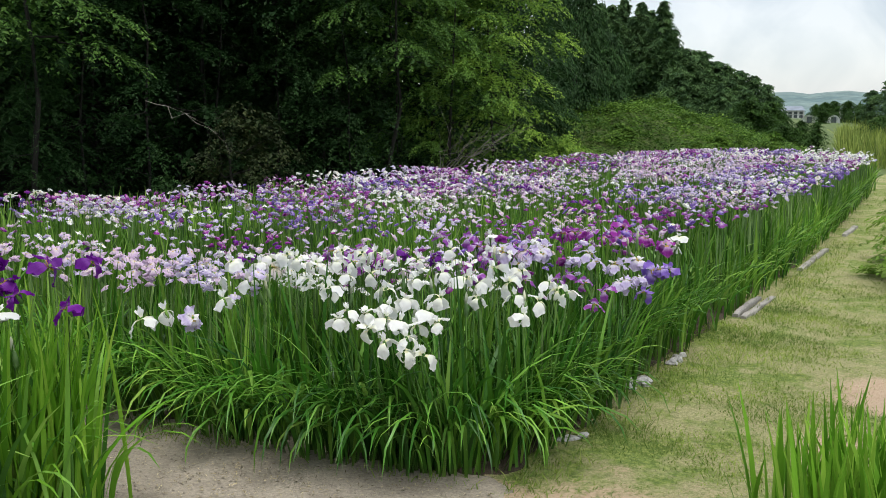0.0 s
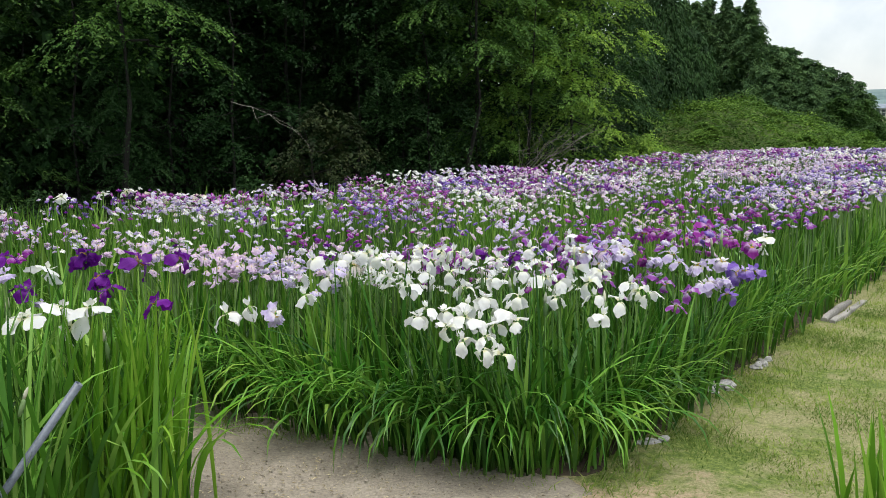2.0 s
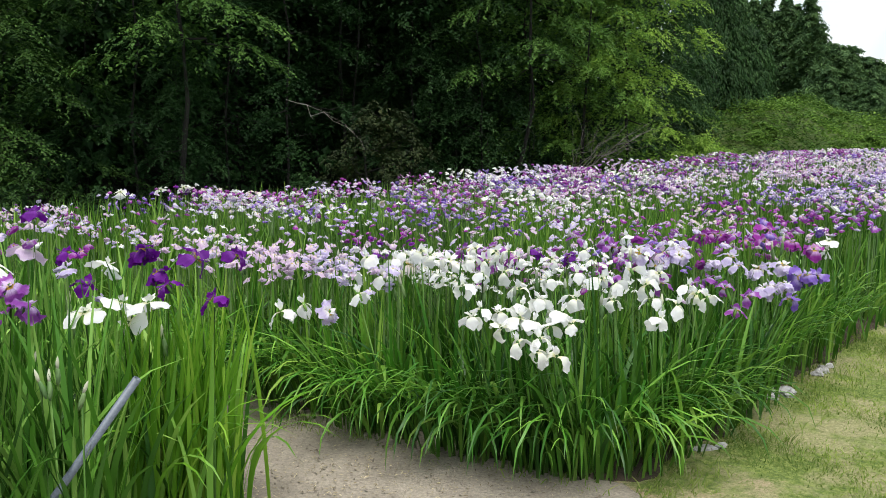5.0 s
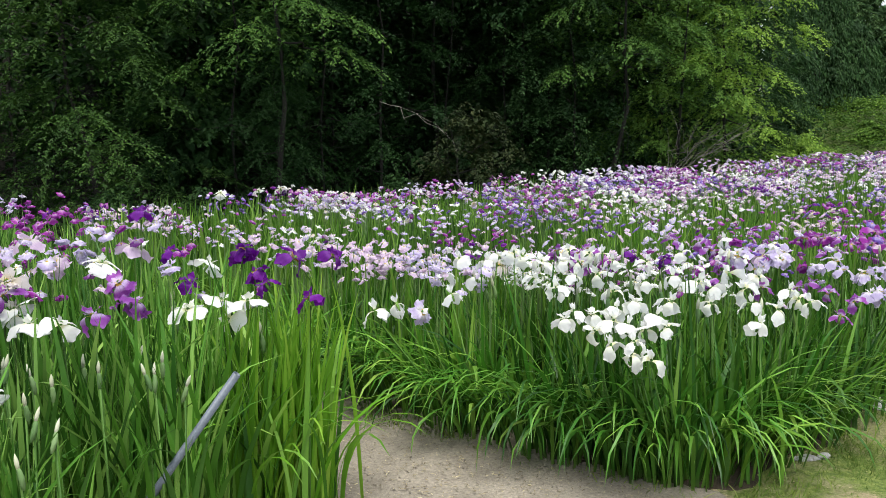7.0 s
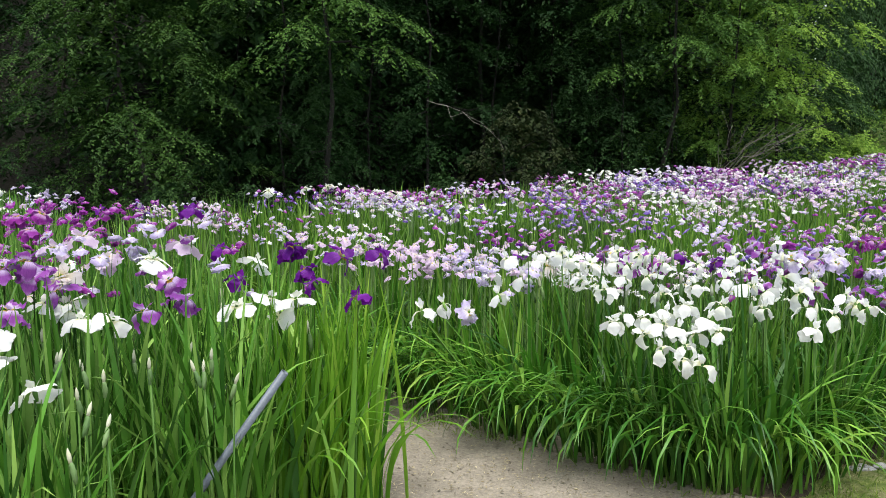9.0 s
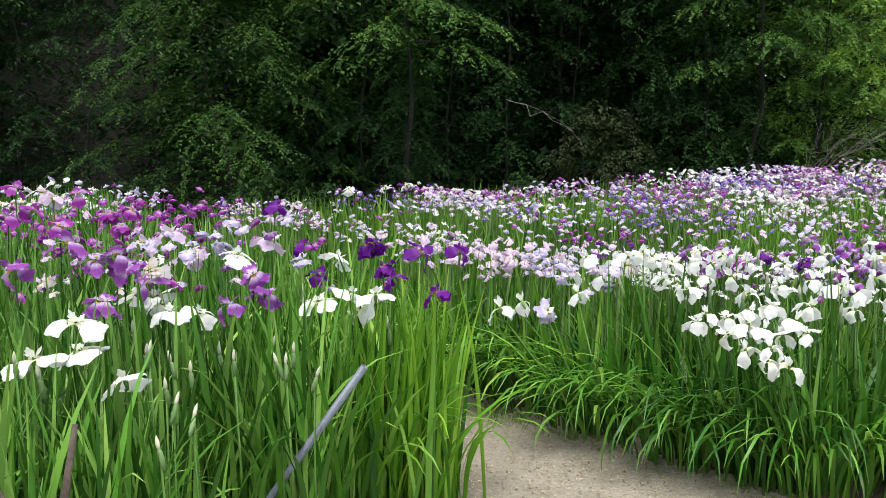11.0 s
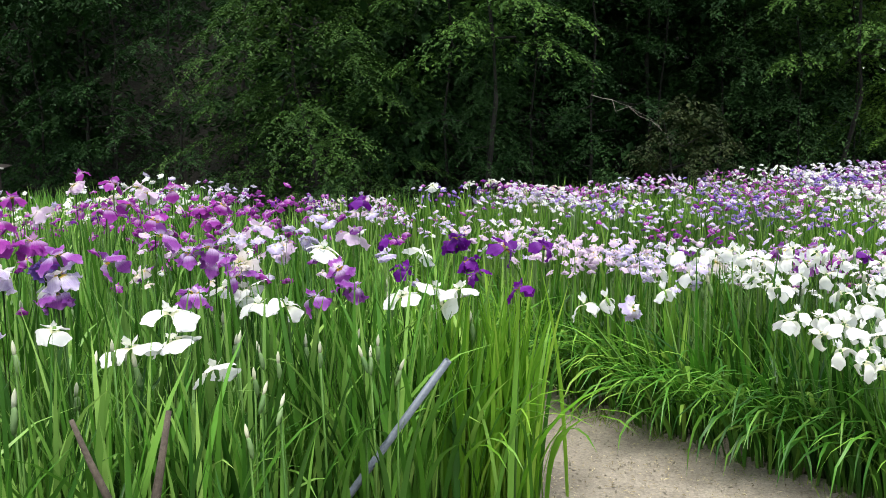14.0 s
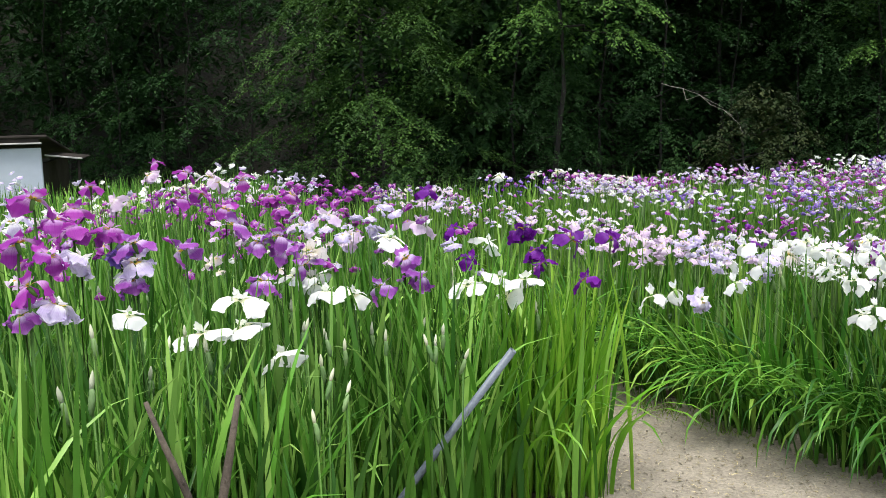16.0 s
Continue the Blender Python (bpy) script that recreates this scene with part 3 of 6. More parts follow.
LEAVES_UP = leaf_set(18, (0.03, 0.32), (0.1, 1.0), M_BLADE)
LEAVES_ARCH = leaf_set(18, (0.05, 0.36), (1.3, 3.0), M_BLADE, 9, (0.016, 0.026))
LEAVES_B = leaf_set(18, (0.02, 0.30), (0.05, 0.8), M_BLADE_B, 6, (0.021, 0.033))
LEAVES_B_ARCH = leaf_set(12, (0.05, 0.3), (0.9, 2.6), M_BLADE_B, 9, (0.018, 0.028))
LEAVES_FRESH = leaf_set(10, (0.01, 0.10), (0.05, 0.45), M_FRESH)
LEAVES_FRESH_ARCH = leaf_set(6, (0.1, 0.35), (1.0, 2.2), M_FRESH, 8)
WORDS = {"white": "pure white", "purple": "deep purple", "violet": "blue-violet", "magenta": "bright magenta", "orchid": "orchid-purple veined", "pink": "pale pink", "lilac": "pale lilac veined", "cream": "faded cream"}
prng = np.random.default_rng(23)


def iris(x, y, z, colour, leaves=6, arch=0.15, outward=None, fresh=False, group="irises in the beds", tall=None, bud=None, bloom_size=1.0, hang=0):
    """An iris plant whose flower opens at (x, y, z); its leaves fan out at its foot. colour "" gives a plant without a flower."""
    z = z + (0.04 if hang else 0.02) if colour else z
    what = f"{WORDS[colour]} Japanese iris in bloom with sword-shaped leaves" if colour else "Japanese iris without flower, long green sword-shaped leaves"
    foot = np.array([x, y]) + prng.normal(0, 0.03, 2)
    for bed in (BED_A, BED_B):
        d, w = edge_distance(bed, foot[None])
        if inside(bed, foot[None])[0] and d[0] < 0.07 and not fresh:
            foot = foot - w[0] * (0.07 - d[0])
        elif not inside(bed, foot[None])[0] and d[0] < 0.6 and z > 0:
            foot = foot + w[0] * (d[0] + 0.14)
    plant = root("iris_plant", what, "iris", group, (foot[0], foot[1], 0.0), prng.uniform(0, 360))
    turn = plant.matrix_basis.inverted()
    up, down = (LEAVES_FRESH, LEAVES_FRESH_ARCH) if fresh else (LEAVES_B, LEAVES_B_ARCH) if x < -1.2 and y < 4.3 else (LEAVES_UP, LEAVES_ARCH)
    for k in range(leaves):
        bent = prng.random() < arch
        mesh = (down if bent else up)[prng.integers(len(down if bent else up))]
        size = prng.uniform(0.58, 0.82) * (tall or 1.0) * (0.88 if bent else 1.0)
        azi = prng.uniform(0, 360)
        if outward is not None and bent:
            azi = outward + prng.normal(0, 35)
        at = foot + prng.normal(0, 0.045, 2)
        part("leaf", mesh, plant, m=turn @ pose(at[0], at[1], 0, 0, 0, azi) @ Matrix.Diagonal((size, 0.95 if x > 0.9 and y < 3 else 0.7 if fresh else 0.85 if x < -1.2 and y < 4.3 else 0.8, size, 1)))
    if colour:
        top, low = Vector((x, y, z - 0.03)), Vector((foot[0], foot[1], 0))
        rise = top - low
        m = Matrix.Translation(low) @ rise.to_track_quat("Z", "Y").to_matrix().to_4x4() @ Matrix.Diagonal((1, 1, rise.length, 1))
        part("stem", STALKS[prng.integers(4)], plant, m=turn @ m)
        bloom = part("flower", HEART, plant, m=turn @ pose(x, y, z, prng.normal(0, 20), prng.normal(0, 20), prng.uniform(0, 360)))
        k = int(prng.integers(5, 12) if hang else prng.integers(12, 15) if colour == "white" else prng.integers(5))
        size = prng.uniform(0.82, 1.05) * bloom_size * (0.85 if colour == "purple" else 1.0)
        for kind, mesh, a in PETAL_MESH[(colour, k)]:
            part(kind, mesh, bloom, m=pose(0, 0, 0, 0, 0, math.degrees(a)) @ Matrix.Scale(size, 4))
    if bud if bud is not None else prng.random() < 0.15:
        bx, by = foot + prng.normal(0, 0.04, 2)
        h = prng.uniform(0.68, 0.85)
        part("stem", STALKS[prng.integers(4)], plant, m=turn @ pose(bx, by, 0) @ Matrix.Diagonal((1, 1, h, 1)))
        sheath = part("sheath", SHEATH, plant, m=turn @ pose(bx, by, h, prng.normal(0, 8), prng.normal(0, 8), 0))
        part("bud", BUD, sheath, "cream-white bud tip", pose(0, 0, 0.02))
    return plant


def budding(x, y, z):
    """A plant whose bud in its sheath ends at (x, y, z)."""
    plant = root("iris_plant", "Japanese iris in bud with sword-shaped leaves", "iris", "irises in the beds", (x, y, 0.0), prng.uniform(0, 360))
    turn = plant.matrix_basis.inverted()
    for k in range(3):
        mesh = LEAVES_B[prng.integers(len(LEAVES_B))]
        size = prng.uniform(0.55, 0.78)
        at = np.array([x, y]) + prng.normal(0, 0.05, 2)
        part("leaf", mesh, plant, m=turn @ pose(at[0], at[1], 0, 0, 0, prng.uniform(0, 360)) @ Matrix.Diagonal((size, 0.9, size, 1)))
    h = z - 0.05
    part("stem", STALKS[prng.integers(4)], plant, m=turn @ pose(x, y, 0) @ Matrix.Diagonal((1, 1, h, 1)))
    sheath = part("sheath", SHEATH, plant, m=turn @ pose(x, y, h, prng.normal(0, 9), prng.normal(0, 9), 0) @ Matrix.Scale(0.78, 4))
    part("bud", BUD, sheath, "cream-white bud tip", pose(0, 0, 0.02))
    return plant


# open flowers of the near bed
iris(-2.60, 1.80, 1.29, 'magenta', bloom_size=1.02)
iris(-2.42, 1.71, 1.14, 'magenta', bloom_size=1.02)
iris(-2.37, 1.60, 1.07, 'magenta', bloom_size=1.02)
iris(-2.62, 1.95, 1.17, 'magenta', bloom_size=1.02)
iris(-2.55, 2.04, 1.17, 'magenta', bloom_size=1.02)
iris(-2.55, 1.70, 1.17, 'magenta', bloom_size=1.02)
iris(-2.97, 2.14, 1.17, 'magenta', bloom_size=1.02)
iris(-2.39, 1.59, 0.99, 'orchid', bloom_size=1.0)
iris(-2.43, 2.03, 1.13, 'orchid', bloom_size=1.0)
iris(-2.54, 2.35, 1.06, 'orchid', bloom_size=1.0)
iris(-2.44, 2.02, 1.01, 'orchid', bloom_size=1.0)
iris(-2.33, 1.66, 1.01, 'lilac', bloom_size=1.05)
iris(-2.45, 1.84, 1.11, 'lilac', bloom_size=1.05)
iris(-3.05, 2.03, 1.17, 'lilac', bloom_size=1.05)
iris(-2.43, 2.03, 1.07, 'lilac', bloom_size=1.05)
iris(-2.53, 2.06, 1.09, 'violet')
iris(-2.56, 2.62, 1.11, 'orchid', bloom_size=1.1)
iris(-2.42, 2.61, 1.06, 'orchid', bloom_size=1.1)
iris(-2.37, 2.66, 1.07, 'orchid', bloom_size=1.1)
iris(-2.35, 2.67, 1.03, 'orchid', bloom_size=1.1)
iris(-2.28, 2.47, 0.94, 'orchid')
iris(-2.36, 2.80, 0.94, 'orchid')
iris(-1.93, 2.87, 0.99, 'orchid')
iris(-1.89, 2.65, 0.92, 'orchid')
iris(-1.89, 2.89, 0.92, 'orchid')
iris(-2.47, 2.96, 0.96, 'cream')
iris(-2.17, 2.23, 0.93, 'white', bloom_size=1.25)
iris(-2.22, 2.10, 0.84, 'white', bloom_size=1.25)
iris(-2.13, 2.20, 0.85, 'white', bloom_size=1.25)
iris(-2.00, 2.24, 0.76, 'white', bloom_size=1.25)
iris(-2.33, 1.91, 0.93, 'white', bloom_size=0.85)
iris(-2.52, 2.07, 1.03, 'white', bloom_size=0.85)
iris(-2.39, 2.77, 0.90, 'white', bloom_size=1.05)
iris(-2.33, 2.82, 0.87, 'white', bloom_size=1.05)
iris(-2.11, 2.61, 0.89, 'white', bloom_size=1.05)
iris(-2.03, 2.67, 0.88, 'white', bloom_size=1.05)
iris(-1.73, 2.99, 0.88, 'white', bloom_size=1.05)
iris(-1.67, 3.13, 0.89, 'white', bloom_size=1.05)
iris(-1.56, 3.13, 0.89, 'white', bloom_size=1.05)
iris(-1.65, 3.15, 0.81, 'white', bloom_size=1.05)
iris(-2.33, 2.82, 0.89, 'white', bloom_size=1.05)
iris(-2.31, 3.33, 0.98, 'white', bloom_size=1.05)
iris(-2.04, 3.73, 0.92, 'white', bloom_size=1.05)
iris(-2.58, 3.39, 0.96, 'pink', bloom_size=1.1)
iris(-2.91, 3.64, 1.01, 'pink', bloom_size=1.1)
iris(-2.31, 3.57, 1.01, 'pink', bloom_size=1.1)
iris(-2.87, 3.41, 0.99, 'pink', bloom_size=1.1)
iris(-1.93, 3.22, 1.05, 'purple', bloom_size=1.1)
iris(-1.73, 3.44, 1.03, 'purple', bloom_size=1.1)
iris(-1.44, 3.30, 1.03, 'purple', bloom_size=1.1)
iris(-1.32, 3.40, 1.03, 'purple', bloom_size=1.1)
iris(-1.87, 3.25, 0.93, 'purple', bloom_size=1.1)
iris(-1.60, 3.28, 0.97, 'purple', bloom_size=1.1)
iris(-1.52, 3.21, 0.94, 'purple', bloom_size=1.1)
iris(-1.35, 3.23, 0.89, 'purple', bloom_size=1.1)
iris(-2.28, 3.59, 1.16, 'purple', bloom_size=1.1)
iris(-4.27, 4.02, 1.17, 'magenta')
iris(-5.21, 4.62, 1.17, 'magenta')
iris(-4.00, 3.11, 1.17, 'magenta')
iris(-3.62, 3.81, 1.17, 'magenta')
iris(-3.06, 3.10, 1.10, 'magenta')
iris(-3.57, 3.30, 1.11, 'magenta')
iris(-3.64, 3.52, 1.11, 'magenta')
iris(-3.38, 3.76, 1.08, 'magenta')
iris(-3.42, 3.99, 1.07, 'magenta')
iris(-3.27, 3.73, 1.02, 'magenta')
iris(-3.25, 2.44, 1.16, 'magenta')
iris(-3.89, 3.84, 1.17, 'pink')
iris(-3.71, 3.73, 1.15, 'pink')
iris(-4.41, 3.86, 1.17, 'pink')
iris(-3.77, 3.07, 1.11, 'pink')
# open flowers at the corner of the big bed
iris(-0.43, 3.71, 0.72, 'white', 3, bloom_size=0.93, hang=1)
iris(-0.40, 3.78, 0.74, 'white', 3, bloom_size=0.93, hang=1)
iris(-0.32, 3.74, 0.74, 'white', 3, bloom_size=0.93, hang=1)
iris(-0.31, 3.71, 0.68, 'white', 3, bloom_size=0.93, hang=1)
iris(-0.24, 3.67, 0.63, 'white', 3, bloom_size=0.93, hang=1)
iris(-0.24, 3.77, 0.71, 'white', 3, bloom_size=0.93, hang=1)
iris(-0.16, 3.82, 0.78, 'white', 3, bloom_size=0.93, hang=1)
iris(-0.18, 3.74, 0.70, 'white', 3, bloom_size=0.93, hang=1)
iris(-0.16, 3.66, 0.60, 'white', 3, bloom_size=0.93, hang=1)
iris(-0.15, 3.70, 0.64, 'white', 3, bloom_size=0.93, hang=1)
iris(-0.08, 3.66, 0.58, 'white', 3, bloom_size=0.93, hang=1)
iris(-0.11, 3.76, 0.68, 'white', 3, bloom_size=0.93, hang=1)
iris(-0.07, 3.80, 0.73, 'white', 3, bloom_size=0.93, hang=1)
iris(-0.02, 3.78, 0.69, 'white', 3, bloom_size=0.93, hang=1)
iris(-0.01, 3.86, 0.78, 'white', 3, bloom_size=0.93, hang=1)
iris(-0.24, 3.83, 0.75, 'white', 3, bloom_size=0.93, hang=1)
iris(-0.51, 4.07, 0.78, 'white', 4, bloom_size=0.93, hang=1)
iris(-0.44, 4.23, 0.81, 'white', 4, bloom_size=0.93, hang=1)
iris(-0.34, 4.29, 0.81, 'white', 4, bloom_size=0.93, hang=1)
iris(-0.26, 4.09, 0.77, 'white', 4, bloom_size=0.93, hang=1)
iris(-0.13, 4.30, 0.78, 'white', 4, bloom_size=0.93, hang=1)
iris(-0.00, 4.40, 0.79, 'white', 4, bloom_size=0.93, hang=1)
iris(0.11, 4.30, 0.79, 'white', 4, bloom_size=0.93, hang=1)
iris(0.17, 4.25, 0.77, 'white', 4, bloom_size=0.93, hang=1)
iris(0.16, 4.10, 0.73, 'white', 4, bloom_size=0.93, hang=1)
iris(0.25, 4.39, 0.82, 'white', 4, bloom_size=0.93, hang=1)
iris(0.31, 4.24, 0.78, 'white', 4, bloom_size=0.93, hang=1)
iris(0.33, 4.09, 0.74, 'white', 4, bloom_size=0.93, hang=1)
iris(0.35, 3.96, 0.68, 'white', 4, bloom_size=0.93, hang=1)
iris(0.44, 4.13, 0.71, 'white', 4, bloom_size=0.93, hang=1)
iris(0.50, 4.27, 0.77, 'white', 4, bloom_size=0.93, hang=1)
iris(0.54, 4.25, 0.74, 'white', 4, bloom_size=0.93, hang=1)
iris(0.58, 4.21, 0.73, 'white', 4, bloom_size=0.93, hang=1)
iris(-0.54, 4.57, 0.82, 'white', 4, bloom_size=0.93, hang=1)
iris(-0.53, 4.77, 0.85, 'white', 4, bloom_size=0.93, hang=1)
iris(-0.29, 4.59, 0.83, 'white', 4, bloom_size=0.93, hang=1)
iris(-0.35, 4.69, 0.85, 'white', 4, bloom_size=0.93, hang=1)
iris(-0.13, 4.60, 0.83, 'white', 4, bloom_size=0.93, hang=1)
iris(0.04, 4.80, 0.85, 'white', 4, bloom_size=0.93, hang=1)
iris(0.27, 5.19, 0.87, 'white', 4, bloom_size=0.93, hang=1)
iris(0.39, 4.48, 0.79, 'white', 4, bloom_size=0.93, hang=1)
iris(-0.78, 4.53, 0.87, 'white', 4, bloom_size=0.93, hang=1)
iris(-0.90, 4.72, 0.82, 'white', 4, bloom_size=0.93, hang=1)
iris(-0.91, 4.51, 0.82, 'white', 4, bloom_size=0.93, hang=1)
iris(-1.07, 4.58, 0.82, 'white', 4, bloom_size=0.93, hang=1)
iris(-0.97, 4.50, 0.74, 'white', 4, bloom_size=0.93, hang=1)
iris(-1.18, 4.65, 0.71, 'white', 4, bloom_size=0.93, hang=1)
iris(-1.00, 5.10, 0.66, 'white', 4, bloom_size=0.93, hang=1)
iris(-0.67, 4.45, 0.75, 'white', 4, bloom_size=0.93, hang=1)
iris(-0.41, 4.58, 0.87, 'white', 4, bloom_size=0.93, hang=1)
iris(-0.67, 4.75, 0.79, 'white', 4, bloom_size=0.93, hang=1)
iris(-0.46, 4.58, 0.82, 'white', 4, bloom_size=0.93, hang=1)
iris(-0.75, 4.64, 0.83, 'white', 4, bloom_size=0.93, hang=1)
iris(-1.32, 3.93, 0.67, 'white', 4, hang=1)
iris(-1.24, 4.01, 0.69, 'white', 4, hang=1)
iris(-1.02, 4.18, 0.71, 'white', 4, hang=1)
iris(-1.13, 4.04, 0.67, 'lilac', 4)
iris(0.33, 4.99, 0.84, 'lilac', 4)
iris(0.55, 5.07, 0.81, 'lilac', 4)
iris(0.58, 5.17, 0.83, 'lilac', 4)
iris(0.83, 5.13, 0.80, 'lilac', 4)
iris(0.83, 4.93, 0.78, 'lilac', 4)
iris(0.95, 5.01, 0.76, 'lilac', 4)
iris(0.98, 4.80, 0.70, 'lilac', 4)
iris(1.10, 5.08, 0.77, 'lilac', 4)
iris(1.06, 4.83, 0.71, 'lilac', 4)
iris(0.95, 4.81, 0.69, 'lilac', 4)
iris(0.72, 5.05, 0.78, 'lilac', 4)
iris(0.23, 4.89, 0.80, 'orchid', 4, bloom_size=0.8)
iris(0.40, 4.48, 0.76, 'orchid', 4, bloom_size=0.8)
iris(0.57, 4.56, 0.75, 'orchid', 4, bloom_size=0.8)
iris(0.65, 4.66, 0.76, 'orchid', 4, bloom_size=0.8)
iris(0.71, 4.55, 0.74, 'orchid', 4, bloom_size=0.8)
iris(0.72, 4.29, 0.68, 'orchid', 4, bloom_size=0.8)
iris(0.80, 4.43, 0.72, 'orchid', 4, bloom_size=0.8)
iris(0.00, 4.80, 0.79, 'orchid', 4, bloom_size=0.8)
iris(0.17, 4.50, 0.78, 'orchid', 4, bloom_size=0.8)
iris(1.04, 4.64, 0.67, 'violet', 4, bloom_size=0.9)
iris(1.19, 4.96, 0.74, 'violet', 4, bloom_size=0.9)
iris(1.25, 5.00, 0.73, 'violet', 4, bloom_size=0.9)
iris(1.16, 4.97, 0.72, 'violet', 4, bloom_size=0.9)
iris(-0.05, 4.90, 0.82, 'purple', 4, bloom_size=0.9)
iris(-0.22, 5.00, 0.83, 'purple', 4, bloom_size=0.9)
iris(-0.60, 4.86, 0.85, 'orchid', 4, bloom_size=0.9)
iris(-0.49, 4.88, 0.84, 'orchid', 4, bloom_size=0.9)
iris(-0.46, 4.73, 0.81, 'orchid', 4, bloom_size=0.9)
iris(-0.45, 4.98, 0.85, 'orchid', 4, bloom_size=0.9)
iris(0.15, 5.40, 0.85, 'orchid', 4, bloom_size=0.9)
iris(0.20, 5.30, 0.82, 'orchid', 4, bloom_size=0.9)
iris(0.01, 5.40, 0.85, 'orchid', 4, bloom_size=0.9)
iris(0.76, 5.75, 0.83, 'magenta', 4, bloom_size=0.95)
iris(0.88, 5.73, 0.84, 'magenta', 4, bloom_size=0.95)
iris(1.08, 5.80, 0.84, 'magenta', 4, bloom_size=0.95)
iris(1.12, 5.69, 0.82, 'magenta', 4, bloom_size=0.95)
iris(1.17, 5.68, 0.83, 'magenta', 4, bloom_size=0.95)
iris(1.24, 5.56, 0.83, 'magenta', 4, bloom_size=0.95)
iris(1.31, 5.34, 0.82, 'magenta', 4, bloom_size=0.95)
iris(1.19, 5.98, 0.85, 'magenta', 4, bloom_size=0.95)
iris(0.84, 5.84, 0.83, 'magenta', 4, bloom_size=0.95)
iris(1.41, 5.42, 0.86, 'white', 4, bloom_size=0.8)
iris(1.39, 5.43, 0.81, 'white', 4, bloom_size=0.8)
# pale buds in their sheaths over the leaves of the near bed
budding(-2.19, 2.00, 0.91)
budding(-2.15, 1.89, 0.90)
budding(-2.05, 2.40, 0.85)
budding(-2.20, 1.67, 0.98)
budding(-1.98, 2.33, 0.88)
budding(-1.93, 2.38, 0.84)
budding(-1.82, 2.33, 0.83)
budding(-1.74, 2.14, 0.79)
budding(-1.77, 2.49, 0.83)
budding(-1.66, 2.68, 0.82)
budding(-1.66, 2.63, 0.79)
budding(-1.70, 2.17, 0.75)
budding(-1.65, 1.96, 0.73)
budding(-1.55, 2.63, 0.76)
budding(-1.65, 2.57, 0.81)
budding(-1.82, 2.21, 0.81)

# two tall white flowers that stand above the far edge of the big bed
iris(-3.9, 8.75, 0.84, "white")
iris(-4.12, 8.7, 0.82, "white")
iris(-4.5, 8.6, 0.80, "white")


PINK_RIBBON = [(-1.5, 5.0), (-0.75, 5.6), (-0.2, 6.6), (0.65, 9.0), (1.4, 10.6), (2.6, 12.2), (5.2, 16.5)]
THIN = [(-3.0, 6.5), (-2.1, 6.4), (-2.0, 7.2), (-2.9, 7.4)]  # leaves with few flowers


def colour_at(x, y, rng):
    """Which variety stands where: bands and drifts of colour."""
    n = len(x)
    along = (x - 0.16) * 0.49 + (y - 3.86) * 0.87
    across = -(x - 0.16) * 0.87 + (y - 3.86) * 0.49
    drift = lumps(x, y, 0.9, 2.0) + 0.7 * lumps(x, y, 0.45, 7.0)
    r = rng.random(n)
    names = list(COLOURS)
    idx = lambda c: names.index(c)
    out = np.select([r < 0.27, r < 0.40, r < 0.64, r < 0.80, r < 0.92, r < 0.97], [idx("lilac"), idx("white"), idx("violet"), idx("pink"), idx("magenta"), idx("purple")], idx("cream"))
    pick = lambda *c: np.array([idx(k) for k in c])[rng.integers(0, len(c), n)]
    out = np.where(drift > 0.75, pick("lilac", "lilac", "violet"), out)
    out = np.where(drift < -0.8, pick("white", "pink", "lilac"), out)
    p = np.stack([x, y], -1)
    ribbon = edge_distance(PINK_RIBBON, p, closed=False)[0] + 0.16 * drift
    wide = np.interp(y, [4.5, 6.0, 11.0, 18.0], [0.45, 0.35, 0.75, 1.1])
    out = np.where((ribbon < wide) & (r < 0.85), pick("pink", "pink", "pink", "pink", "lilac", "lilac", "white"), out)
    out = np.where((x < -1.15) & (y < 5.75 + 0.2 * drift) & (r < 0.85), pick("pink", "pink", "pink", "pink", "lilac", "cream", "white"), out)
    out = np.where((x < 0.0) & (y > 5.3) & (y < 6.9 + 0.35 * drift) & (r < 0.65), pick("pink", "pink", "pink", "lilac", "white", "lilac"), out)
    beyond = (ribbon > wide) & (across > 2.0) & (y > 7.5)
    out = np.where(beyond & (r < 0.65), pick("violet", "orchid", "lilac", "lilac", "white", "white", "magenta"), out)
    rosy = (across < 1.3) & (along > 1.5) & (along < 6.0)
    out = np.where(rosy & (r < 0.75), pick("magenta", "orchid", "violet", "lilac", "pink"), out)
    out = np.where((along < 0.85) & (across > 0.2) & (x > -1.15) & (r < 0.65), idx("white"), out)
    out = np.where((along > 14.0) & (across < 1.5) & (r < 0.8), pick("white", "white", "lilac"), out)
    return [names[k] for k in out]


def drifts(p, rng, zone):
    """Colours in clumps: each variety stands in patches of its own, a few are bare of flowers."""
    lo, hi = p.min(0), p.max(0)
    seeds = rng.uniform(lo, hi, (int(np.prod(hi - lo) * 1.7), 2))
    kind = np.array(zone(seeds, rng))
    bare = rng.random(len(seeds)) < 0.2
    near = np.concatenate([np.linalg.norm((q[:, None] - seeds) * (0.8, 1.25), axis=-1).argmin(1) for q in np.array_split(p, 20)])
    own = np.array(zone(p, rng))
    out = np.where(rng.random(len(p)) < 0.72, kind[near], own)
    return np.where(bare[near] & (rng.random(len(p)) < 0.85), "", out)


